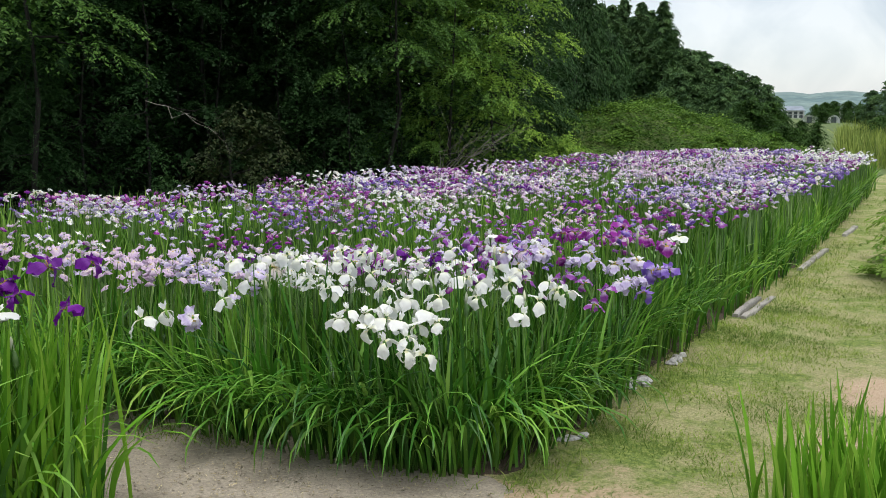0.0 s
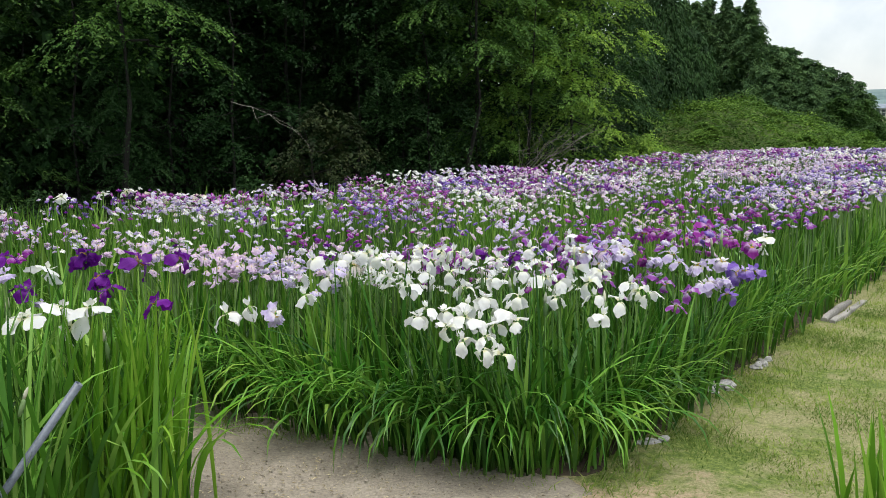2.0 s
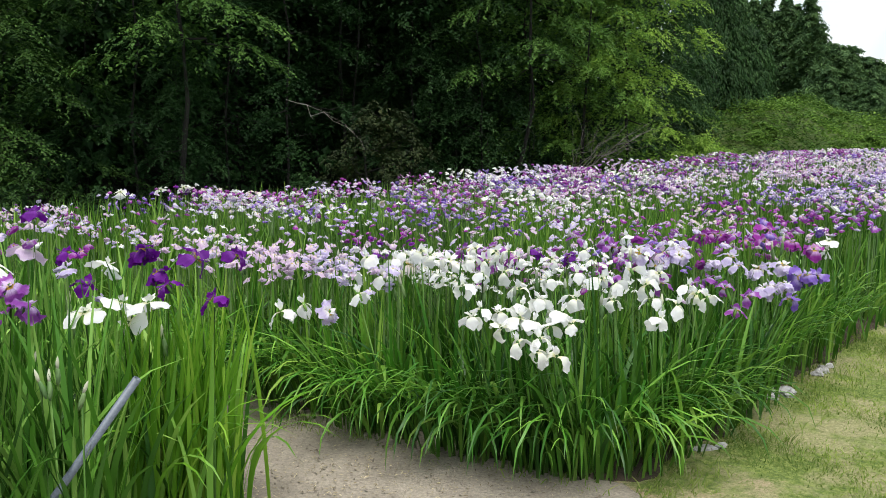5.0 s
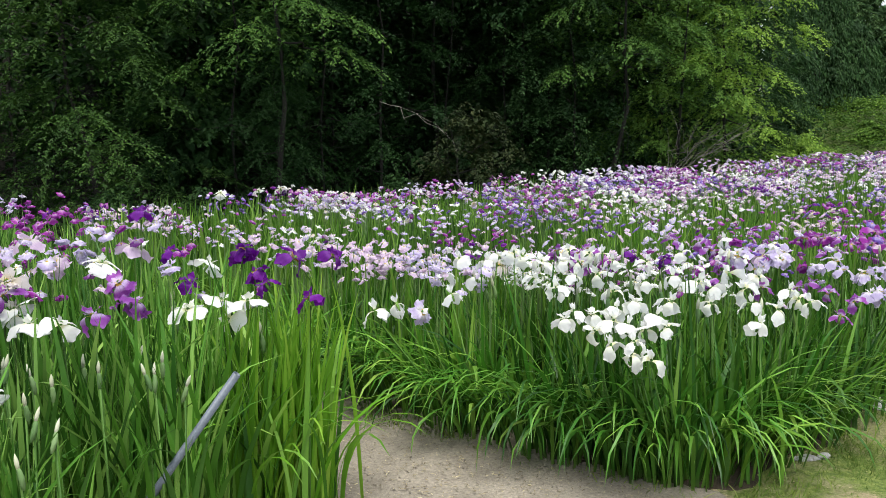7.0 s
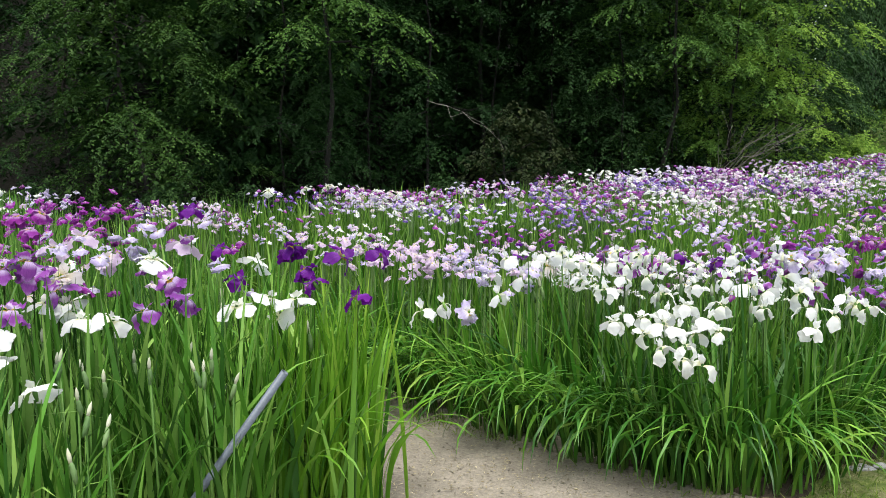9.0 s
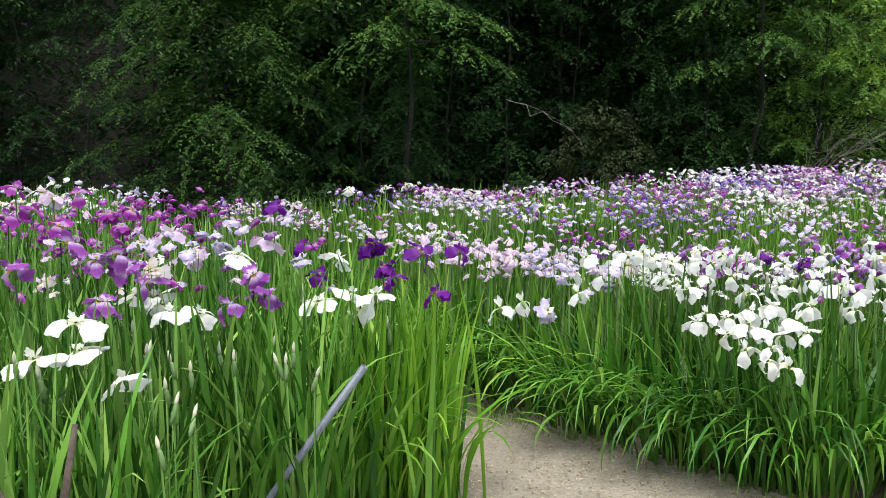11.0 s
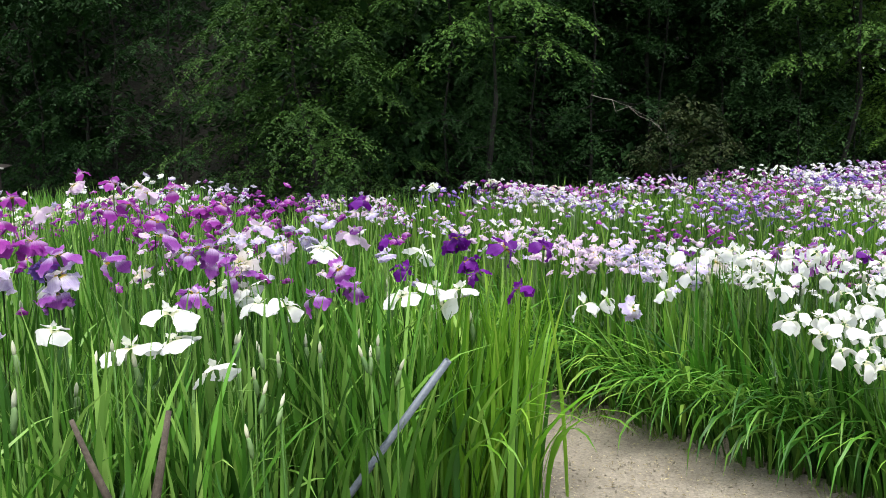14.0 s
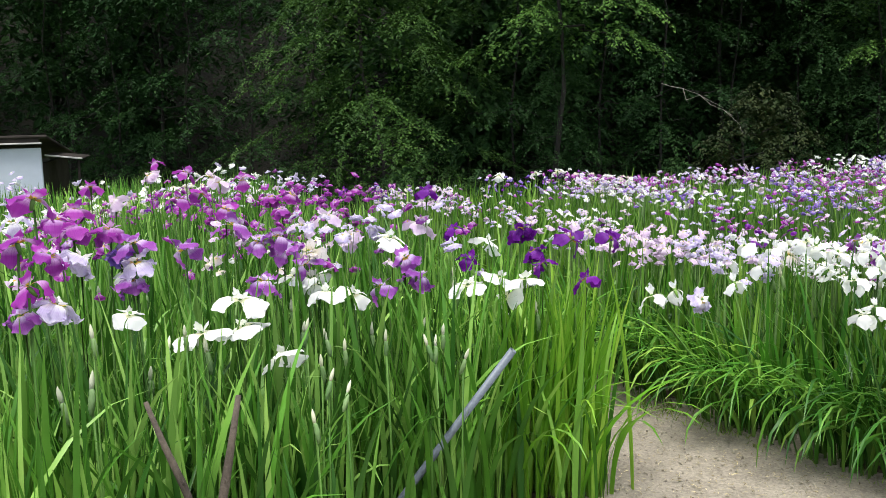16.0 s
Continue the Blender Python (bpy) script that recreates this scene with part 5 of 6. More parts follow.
LAYERS = (36, 12, 24)
MODELS = {
    "oak": tree("broadleaf_tree", "dense green broadleaf tree with layered boughs at the wood's edge", 1, 5.2, 0.45, 2.15, 0, 0, 0.052, LEAF_OAK, spread=0.58, trunk=0.042, layered=(62, 16, 30), form=((0, 1.0), (0.15, 1.0), (0.5, 0.72), (1, 0.12))),
    "bough": tree("broadleaf_tree", "tree whose boughs overhang the wood's edge, leaf colour brightened as lit", 2, 6.4, 2.35, 1.6, 0, 0, 0.056, LEAF_LIT_BOUGH, spread=0.6, trunk=0.042, layered=(34, 14, 30)),
    "shade": tree("broadleaf_tree", "tree at the wood's edge, leaf colour darkened for shade", 3, 6.8, 0.5, 1.6, 0, 0, 0.056, LEAF_SHADE_TONE, spread=0.66, trunk=0.03, layered=LAYERS),
    "dusk": tree("broadleaf_tree", "tree with drooping sprays of leaves, colour dimmed for shade", 13, 5.6, 0.45, 1.5, 0, 0, 0.054, LEAF_DUSK, spread=0.7, trunk=0.03, layered=LAYERS, droop=0.6),
    "mid": tree("broadleaf_tree", "green tree near the end of the wood", 7, 6.2, 0.7, 1.45, 0, 0, 0.055, LEAF_MID, spread=0.6, trunk=0.042, layered=LAYERS),
}
# added tree: its crown sits mostly above view to shade what stands below
SHADE_CANOPY = tree("broadleaf_tree", "added tall tree, crown mostly above view, shading the wood's edge", 4, 8.5, 3.4, 3.2, 190, 44, 0.10, LEAF_SHADE_TONE, limbs=10, spread=0.9, trunk=0.05)
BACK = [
    tree("broadleaf_tree", "added tall tree deep in the wood, leaves darkened for shade", 5, 9.5, 0.8, 2.6, 150, 16, 0.23, LEAF_SHADE_TONE, limbs=8, spread=0.9, trunk=0.06),
    tree("broadleaf_tree", "added tall tree deep in the wood, leaves darkened for shade", 6, 10.5, 1.5, 2.8, 150, 16, 0.23, LEAF_SHADE_TONE, limbs=8, spread=0.9, trunk=0.06),
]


def stand(model, first, p, turn, size=1.0, group="trees of the wood"):
    z = float(hill(np.array([p[0]]), np.array([p[1]]))[0])
    m = pose(p[0], p[1], z - 0.05, 0, 0, turn)
    ob = model if first else copy_thing(model, m)
    ob.matrix_basis = m @ Matrix.Scale(size, 4)
    return tagged(ob, group=group)


def stand_at(kind, az, d, size=1.0):
    """A tree at a bearing from the garden's entrance."""
    first = kind not in used_models
    used_models.add(kind)
    model = SHADE_CANOPY if kind == "canopy" else MODELS[kind]
    return stand(model, first, (-math.sin(radians(az)) * d, math.cos(radians(az)) * d), wrng.uniform(0, 360), size)


used_models = set()
# dim stretches of the wood get trees with shade in their leaf colour
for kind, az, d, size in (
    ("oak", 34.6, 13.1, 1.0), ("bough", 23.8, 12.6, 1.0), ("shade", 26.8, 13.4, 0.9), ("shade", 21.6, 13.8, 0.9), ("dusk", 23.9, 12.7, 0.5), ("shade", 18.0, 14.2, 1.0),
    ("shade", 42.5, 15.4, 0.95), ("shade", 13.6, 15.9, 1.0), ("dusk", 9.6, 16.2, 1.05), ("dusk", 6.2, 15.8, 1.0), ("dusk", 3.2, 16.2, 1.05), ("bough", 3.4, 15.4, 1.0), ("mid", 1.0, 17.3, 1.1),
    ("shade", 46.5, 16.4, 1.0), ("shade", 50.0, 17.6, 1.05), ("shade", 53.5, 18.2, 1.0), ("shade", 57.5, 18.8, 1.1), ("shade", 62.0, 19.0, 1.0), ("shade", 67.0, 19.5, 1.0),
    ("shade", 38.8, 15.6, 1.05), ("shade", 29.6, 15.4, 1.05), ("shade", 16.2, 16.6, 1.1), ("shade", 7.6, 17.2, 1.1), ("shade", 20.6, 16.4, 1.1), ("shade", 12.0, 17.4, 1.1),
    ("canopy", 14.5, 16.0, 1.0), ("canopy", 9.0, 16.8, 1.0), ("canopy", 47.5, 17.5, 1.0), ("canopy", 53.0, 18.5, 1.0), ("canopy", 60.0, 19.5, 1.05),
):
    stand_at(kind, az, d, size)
# added back rows with coarse leaves that close the wood and block light
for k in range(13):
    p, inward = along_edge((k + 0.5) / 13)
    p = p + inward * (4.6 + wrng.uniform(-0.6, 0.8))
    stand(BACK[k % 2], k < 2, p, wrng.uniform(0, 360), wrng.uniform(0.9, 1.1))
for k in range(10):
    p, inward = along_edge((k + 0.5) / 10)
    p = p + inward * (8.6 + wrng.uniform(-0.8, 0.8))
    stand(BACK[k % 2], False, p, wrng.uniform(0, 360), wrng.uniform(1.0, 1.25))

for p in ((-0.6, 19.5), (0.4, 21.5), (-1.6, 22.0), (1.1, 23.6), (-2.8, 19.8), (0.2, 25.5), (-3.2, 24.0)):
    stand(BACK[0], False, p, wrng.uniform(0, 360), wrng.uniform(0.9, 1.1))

for p in ((-2.2, 19.2), (-3.3, 19.4), (-1.2, 20.4), (0.55, 18.9), (1.25, 20.6), (1.75, 22.3), (-0.4, 22.0)):
    stand(MODELS["dusk"] if p[0] > 0 else BACK[1], False, p, wrng.uniform(0, 360), wrng.uniform(1.0, 1.1) if p[0] > 0 else 0.75)

# low shrubs under the trees
shrub = tree("shrub", "low leafy green shrub under the wood's edge", 9, 1.25, 0.05, 0.7, 0, 0, 0.062, LEAF_OAK, limbs=5, spread=0.34, trunk=0.025, layered=(20, 8, 14))
fern = tree("shrub", "low leafy shrub under the wood's edge, colour dimmed for shade", 10, 1.0, 0.05, 0.7, 0, 0, 0.066, LEAF_DUSK, limbs=5, spread=0.34, trunk=0.025, layered=(20, 8, 14))
placed = []
for k in range(22):
    p, inward = along_edge((k + 0.5) / 22 * 0.96)
    p = p + inward * (0.35 + wrng.uniform(-0.15, 0.35))
    bearing = math.degrees(math.atan2(-p[0], p[1]))
    # mostly the dimmed shrub: shade at the wood's foot painted by leaf colour
    low = fern if bearing < 16 or k % 3 else shrub
    stand(low, low not in placed, p, wrng.uniform(0, 360), wrng.uniform(0.5, 0.85) * (0.8 if 1 < bearing < 10 else 1.0), "shrubs under the wood")
    placed.append(low)
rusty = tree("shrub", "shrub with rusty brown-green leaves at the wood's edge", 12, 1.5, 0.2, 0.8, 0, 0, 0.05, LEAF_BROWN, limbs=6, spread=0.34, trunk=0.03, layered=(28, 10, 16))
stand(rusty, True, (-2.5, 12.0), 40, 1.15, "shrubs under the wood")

# bright trees where the wood ends
BRIGHT_LABEL = "light yellow-green deciduous tree at the end of the wood"
tree("deciduous_tree", BRIGHT_LABEL, 14, 5.8, 0.3, 1.45, 0, 0, 0.058, LEAF_BRIGHT, (0.95, 16.8, 0), 10, 0.55, 0.035, layered=(60, 12, 26), droop=0.3)
tree("deciduous_tree", "green deciduous tree at the end of the wood", 15, 5.8, 0.8, 1.4, 0, 0, 0.058, LEAF_MID, (0.1, 16.5, 0), 10, 0.55, 0.035, layered=(54, 12, 26), droop=0.3)
tree("deciduous_tree", BRIGHT_LABEL, 16, 1.1, 0.05, 0.7, 60, 50, 0.07, LEAF_BRIGHT, (2.6, 19.6, 0), 5, 0.3, 0.03)

# dead branches in front of the dark wood
drng = np.random.default_rng(88)


def dead_branch(a, b, thick, twigs):
    bm = bmesh.new()
    main = wander(drng, a, b, 8, 0.04)
    tube(bm, main, np.linspace(thick, thick * 0.3, 8), 5)
    for k in range(twigs):
        s = main[drng.integers(2, 7)]
        e = s + (np.array(b) - a) * drng.uniform(0.2, 0.45) + drng.normal(0, 0.16, 3)
        tube(bm, wander(drng, s, e, 4, 0.02), np.linspace(thick * 0.4, thick * 0.12, 4), 4)
    return tagged(new("dead_branch", bm_mesh("dead_branch", bm, M_DEAD)), "bare bleached dead branch hanging from the wood", "branch")


dead_branch((-3.72, 11.6, 1.77), (-2.75, 11.3, 1.36), 0.0055, 4)
for tip in ((1.07, 14.5, 1.43), (1.14, 14.4, 1.35), (0.99, 14.4, 1.28), (0.76, 14.5, 1.41), (0.59, 14.4, 1.32), (0.85, 14.3, 1.08), (0.14, 14.4, 1.41), (0.28, 14.4, 1.28)):
    dead_branch((-0.12 + 0.1 * tip[0], 14.75, 0.62), tip, 0.007, 4)


# ---------------------------------------------------------------- the vine bank and the distance
def bank_height(x, y):
    a = (x - 7.2) * 0.966 - (y - 27.0) * 0.259
    d = (x - 7.2) * 0.259 + (y - 27.0) * 0.966
    h = np.interp(a, [-8, -3, -1.9, -0.7, 0.4, 1.4, 2.6, 3.6, 5.0], [1.7, 1.8, 1.85, 1.82, 1.34, 1.0, 0.62, 0.28, 0.0])
    return h * np.exp(-((d / 4.2) ** 2)) * (1 + 0.12 * lumps(x, y, 0.9, 3) + 0.09 * lumps(x, y, 0.4, 5))


gx, gy = np.meshgrid(np.arange(-1, 15, 0.4), np.arange(19, 36, 0.4))
gn = gx.shape[1]
gi = (np.arange(gx.shape[0] - 1)[:, None] * gn + np.arange(gn - 1)).ravel()
bank = quick_mesh("bank", np.stack([gx, gy, bank_height(gx, gy) - 0.12], -1), np.stack([gi, gi + 1, gi + 1 + gn, gi + gn], -1), M_MEADOW)
tagged(new("bank", bank), "earth bank hidden under creeping vines", "bank", kind="structure")
vrng = np.random.default_rng(91)
vp = np.c_[vrng.uniform(1.5, 13, 72000), vrng.uniform(21, 29, 72000)]
vp = vp[bank_height(vp[:, 0], vp[:, 1]) > 0.08]
vz = bank_height(vp[:, 0], vp[:, 1]) + np.abs(vrng.normal(0, 0.09, len(vp))) + 0.16 * np.clip(lumps(vp[:, 0], vp[:, 1], 0.33, 1), 0, 1)
vn = len(vp)
v, f = leaf_arrays(np.c_[vp, vz], vrng.uniform(0, 6.283, vn), vrng.uniform(-0.1, 0.6, vn), vrng.normal(0, 0.3, vn), vrng.uniform(0.045, 0.09, vn), 0.8)
tagged(new("vines", quick_mesh("vines", v, f, LEAF_VINE, smooth=False)), "bright green vines smothering the bank", "vines", kind="stuff")


mound = tree("shrub", "bright green creeper-covered bush on the bank", 21, 1.0, 0.0, 0.75, 60, 44, 0.10, LEAF_VINE, limbs=4, spread=0.3, trunk=0.03)
for k in range(13):
    mx, my = vrng.uniform(4.6, 10.5), vrng.uniform(23.0, 27.5)
    m = pose(mx, my, float(bank_height(np.array([mx]), np.array([my]))[0]) - 0.25, 0, 0, vrng.uniform(0, 360))
    ob = mound if k == 0 else copy_thing(mound, m)
    ob.matrix_basis = m @ Matrix.Scale(vrng.uniform(0.35, 0.65), 4)
    tagged(ob, group="bushes on the bank")


def column_tree(seed, at, h, r):
    """A tree wrapped in climbers: a ragged upright column of drooping leaves."""
    rng = np.random.default_rng(seed)
    ob = root("vine_covered_tree", "dark tree wrapped in hanging climbers", "tree", "trees behind the bank", at)
    bm = bmesh.new()
    tube(bm, wander(rng, (0, 0, -0.2), (0, 0, h * 0.9), 6, 0.1), np.linspace(0.16, 0.05, 6), 7)
    part("trunk", bm_mesh("trunk", bm, M_BARK), ob)
    n = 700
    t = rng.uniform(0, 1, n)
    azi = rng.uniform(0, 6.283, n)
    w = r * np.interp(t, [0, 0.3, 0.6, 0.85, 1], [1.1, 0.9, 1.0, 0.75, 0.2]) * (1 + 0.2 * np.sin(9 * t + 2 * azi)) * rng.uniform(0.6, 1.05, n)
    c = np.stack([np.cos(azi) * w, np.sin(azi) * w, 0.1 + t * h], -1)
    v, f = sprays(rng, c, azi, rng.uniform(0.22, 0.42, n), 26, 0.10, 0.1, (0.5, 1.1))
    part("crown", quick_mesh("crown", v, f, LEAF_DUSK, smooth=False), ob)
    return ob


column_tree(31, (3.9, 27.4, 0), 5.6, 0.72)
column_tree(32, (4.95, 28.2, 0), 3.9, 0.62)
column_tree(33, (2.4, 24.6, 0), 6.5, 1.0)


def cedar(seed):
    """A conifer: a straight trunk with whorls of drooping boughs, pointed at the top."""
    rng = np.random.default_rng(seed)
    ob = root("cedar_tree", "tall dark green cedar in a plantation", "tree", "cedars on the hill")
    h = 14.0
    bm = bmesh.new()
    tube(bm, [(0, 0, -1), (0, 0, h * 0.5), (0, 0, h * 0.93)], [0.28, 0.14, 0.01], 7)
    part("trunk", bm_mesh("trunk", bm, M_BARK), ob)
    crown, _ = layered_crown(seed, h * 0.995, 0.8, 3.3, 110, 7, 6, 0.38, LEAF_CEDAR, 0.9, ((0, 1.0), (0.5, 0.84), (0.8, 0.52), (0.92, 0.28), (1, 0.02)), 0.6, 0.34, 0.6)
    part("crown", crown, ob)
    return ob


cedars = [cedar(41), cedar(42), cedar(43)]


def at_bearing(az, d):
    return -math.sin(radians(az)) * d, math.cos(radians(az)) * d


def row(models, used, rows, full, group):
    """Copies of models, by bearing, distance and height."""
    for k, (az, d, h) in enumerate(rows):
        x, y = at_bearing(az, d)
        m = pose(x, y, -0.1, 0, 0, wrng.uniform(0, 360))
        model = models[k % len(models)]
        ob = model if k < len(models) and not used else copy_thing(model, m)
        ob.matrix_basis = m @ Matrix.Scale(h / full, 4)
        tagged(ob, group=group)


row(cedars, False, [(-8.6, 110, 15.6), (-9.5, 112, 14.6), (-10.2, 109, 14.0), (-10.9, 111, 14.9), (-11.9, 110, 14.4), (-12.5, 112, 13.6), (-13.2, 108, 14.2), (-7.4, 112, 16.0), (-6.2, 112, 16.0), (-9.9, 118, 14.6), (-11.4, 118, 13.6), (-12.8, 119, 12.8), (-13.8, 110, 11.2), (-14.3, 112, 9.4)], 14.0, "cedars on the hill")
far_tree = [tree("broadleaf_tree", "dark rounded tree on the far slope", s, 8.0, 0.3, 2.9, 0, 0, 0.32, LEAF_CEDAR, limbs=5, spread=0.95, trunk=0.2, layered=(48, 9, 8), inner=1.1, form=((0, 0.9), (0.3, 1.05), (0.7, 0.9), (0.9, 0.6), (1, 0.35))) for s in (51, 52)]
bushy = [tree("broadleaf_tree", "low spreading green tree in the distance", 53, 8.0, 0.0, 5.0, 204, 15, 0.45, LEAF_OAK, limbs=5, spread=1.3, trunk=0.2)]
row(far_tree, False, [(-14.7, 112, 9.2), (-15.5, 114, 8.9), (-16.3, 116, 7.9), (-17.0, 116, 7.2), (-17.7, 118, 6.9), (-18.5, 118, 6.2), (-19.2, 120, 5.3), (-19.8, 122, 3.9), (-14.4, 100, 6.2), (-16.6, 98, 4.8), (-18.0, 100, 4.2),
                      (-24.8, 118, 4.4), (-25.8, 110, 5.4), (-27.0, 112, 6.2), (-28.4, 112, 7.0), (-30.5, 112, 7.0)], 8.0, "trees in the distance")
row(bushy, False, [(-20.2, 62, 1.7), (-21.2, 58, 1.3), (-19.4, 60, 2.4), (-18.4, 58, 2.6), (-22.0, 62, 1.2), (-18.2, 34, 0.95), (-19.2, 33, 1.15), (-20.1, 34, 1.3), (-21.0, 35, 1.15), (-21.9, 36, 1.0), (-25.3, 44, 1.6), (-26.6, 40, 1.9), (-28.0, 42, 2.3)], 8.0, "bushes past the bank")
row(bushy, True, [(-22.4, 220, 4.2), (-21.9, 240, 4.0), (-22.9, 230, 4.6), (-23.6, 200, 4.2), (-22.3, 180, 3.2), (-24.2, 170, 3.4)], 8.0, "trees in the distance")

# reeds and rough growth past the end of the bed
rrng = np.random.default_rng(61)
reeds = [at_bearing(-23.2, 30), at_bearing(-32, 30), at_bearing(-32, 60), at_bearing(-23.2, 60)]
rp = scatter(rrng, reeds, 75)
rn = len(rp)
rh = rrng.uniform(0.5, 1.15, rn) * (1 + 0.3 * lumps(rp[:, 0], rp[:, 1], 1.6) + 0.2 * lumps(rp[:, 0], rp[:, 1], 0.6, 4))
v, f, uv = blade_arrays(np.c_[rp, np.zeros(rn)], rrng.uniform(0, 6.28, rn), np.abs(rrng.normal(0, 0.1, rn)), np.abs(rrng.normal(0, 0.7, rn)), rh, rrng.uniform(0.016, 0.034, rn), rrng.uniform(-1, 1, rn), 3)
tagged(new("reeds", quick_mesh("reeds", v, f, LEAF_REED, uv)), "tall pale yellow-green reeds past the iris bed", "reeds", kind="stuff")
hedge = tree("shrub", "light green shrub beside the grass path", 19, 0.85, 0.03, 0.5, 70, 60, 0.05, LEAF_BRIGHT, limbs=5, spread=0.22, trunk=0.02)
for k, (hx, hy, hs) in enumerate([(4.5, 8.6, 1.0), (5.25, 9.9, 0.9), (6.5, 12.0, 1.0), (7.85, 14.6, 1.1), (9.8, 17.9, 1.1), (11.5, 20.6, 1.2)]):
    stand(hedge, k == 0, (hx, hy), wrng.uniform(0, 360), hs, "shrubs beside the path")


def ridge(name, d, az0, az1, heights, mat, label):
    """A far range of hills with a rolling skyline."""
    az = np.linspace(az0, az1, 60)
    top = np.interp(np.linspace(0, 1, 60), np.linspace(0, 1, len(heights)), heights) * (1 + 0.06 * np.sin(az * 2.1) + 0.03 * np.sin(az * 5.3))
    verts = []
    for k, (depth, lift) in enumerate(((0, 0.0), (0.06, 0.55), (0.14, 0.9), (0.2, 1.0), (0.35, 0.6))):
        r = d * (1 + depth)
        verts.append(np.stack([-np.sin(np.radians(az)) * r, np.cos(np.radians(az)) * r, top * lift * (1 + depth) - (2 if k == 0 else 0)], -1))
    me = quick_mesh(name, np.concatenate(verts), strips(1, 5, 60), mat)
    return tagged(new(name, me), label, "hills", kind="structure")


# haze of the distance is put into the hills' blue-green colour
M_HILL = rough_material("haze_tinted_hill", (0.09, 0.150, 0.155), (0.19, 0.255, 0.235), 0.012, 1.0, 0.1, 0.05)
ridge("backdrop", 2000, -50, 10, [48, 46, 44, 46, 40, 42, 40], M_HILL, "hazy blue-green wooded hills on the horizon")

# houses far off on the plain
M_ROOF = rough_material("slate_blue_roof", (0.17, 0.20, 0.25), (0.24, 0.28, 0.33), 0.5, 0.7, 0.05, 3)
M_WALL = rough_material("pale_house_wall", (0.42, 0.42, 0.42), (0.55, 0.55, 0.54), 0.5, 0.8, 0.02, 3)
M_PANE = rough_material("dark_window", (0.04, 0.05, 0.06), (0.08, 0.09, 0.1), 1, 0.2, 0.0, 4)
M_GLASSHOUSE = rough_material("greenhouse_sheet", (0.70, 0.72, 0.74), (0.82, 0.83, 0.84), 0.3, 0.5, 0.02, 2)


def box(name, size, at, mat, parent, bevel=0.02):
    bm = bmesh.new()
    bmesh.ops.create_cube(bm, size=1, matrix=Matrix.Translation(at) @ Matrix.Diagonal((*size, 1)))
    bmesh.ops.bevel(bm, geom=bm.edges[:], offset=bevel, segments=1, affect="EDGES")
    return part(name, bm_mesh(name, bm, mat, False), parent)


def house(az, d, w, h):
    x, y = at_bearing(az, d)
    ob = root("house", "far two-storey house with a blue-grey roof", "house", at=(x, y, 0), rz=az)
    box("wall", (w, 7, h), (0, 0, h / 2), M_WALL, ob, 0.05)
    bm = bmesh.new()
    pts = [bm.verts.new(p) for p in ((-w / 2 - 0.6, -4.2, h), (w / 2 + 0.6, -4.2, h), (w / 2 + 0.6, 4.2, h), (-w / 2 - 0.6, 4.2, h), (-w / 2 + 1, 0, h + 1.8), (w / 2 - 1, 0, h + 1.8))]
    for q in ((0, 1, 5, 4), (1, 2, 5), (2, 3, 4, 5), (3, 0, 4), (3, 2, 1, 0)):
        bm.faces.new([pts[k] for k in q])
    part("roof", bm_mesh("roof", bm, M_ROOF, False), ob)
    for k in range(4):
        for s in (0.25, 0.68):
            box("window", (w * 0.15, 0.12, 1.2), (w * (-0.36 + 0.24 * k), -3.53, h * s), M_PANE, ob, 0.03)
    return ob


house(-20.7, 420, 9, 3.3)
house(-23.2, 330, 8, 3.2)
for az, d, w in ((-21.6, 190, 3.2), (-22.2, 205, 3.6), (-22.9, 200, 2.4)):
    x, y = at_bearing(az, d)
    gh = root("greenhouse", "far pale plastic-covered greenhouse", "greenhouse", at=(x, y, 0), rz=az)
    bm = bmesh.new()
    arc = [(w / 2 * math.cos(a), 1.5 * math.sin(a)) for a in np.linspace(0, math.pi, 9)]
    ends = [[bm.verts.new((px, py, pz)) for px, pz in arc] for py in (-5, 5)]
    for k in range(8):
        bm.faces.new((ends[0][k], ends[0][k + 1], ends[1][k + 1], ends[1][k]))
    bm.faces.new(ends[0])
    bm.faces.new(ends[1][::-1])
    part("cover", bm_mesh("cover", bm, M_GLASSHOUSE), gh)
    box("door", (0.9, 0.06, 1.2), (0, -5.04, 0.6), M_PANE, gh)

# ---------------------------------------------------------------- shed at the wood's edge
M_SHEET = rough_material("painted_sheet_wall", (0.40, 0.44, 0.52), (0.47, 0.51, 0.58), 1.5, 0.5, 0.0005, 8, grain=0.15)
M_FASCIA = rough_material("weathered_fascia_board", (0.30, 0.29, 0.28), (0.48, 0.46, 0.44), 6, 0.8, 0.002, 30, grain=0.5)
M_OLDROOF = rough_material("dark_weathered_roof", (0.020, 0.017, 0.015), (0.045, 0.038, 0.034), 3, 0.9, 0.006, 40, grain=0.6)
M_OLDROOF.node_tree.nodes["Principled BSDF"].inputs["Specular IOR Level"].default_value = 0.1
shed = root("shed", "low storage shed with a pale blue-grey wall and dark roof", "shed", at=(-9.42, 6.72, 0), rz=44.0)
box("wall", (3.4, 0.06, 1.17), (-1.7, 0, 0.585), M_SHEET, shed, 0.008)
# side wall takes the roof's near-black, much darker than the front
box("wall", (0.06, 1.9, 0.98), (-0.06, 1.0, 0.49), M_OLDROOF, shed, 0.008)
box("fascia", (3.55, 0.025, 0.018), (-1.74, -0.13, 1.225), M_FASCIA, shed, 0.004)
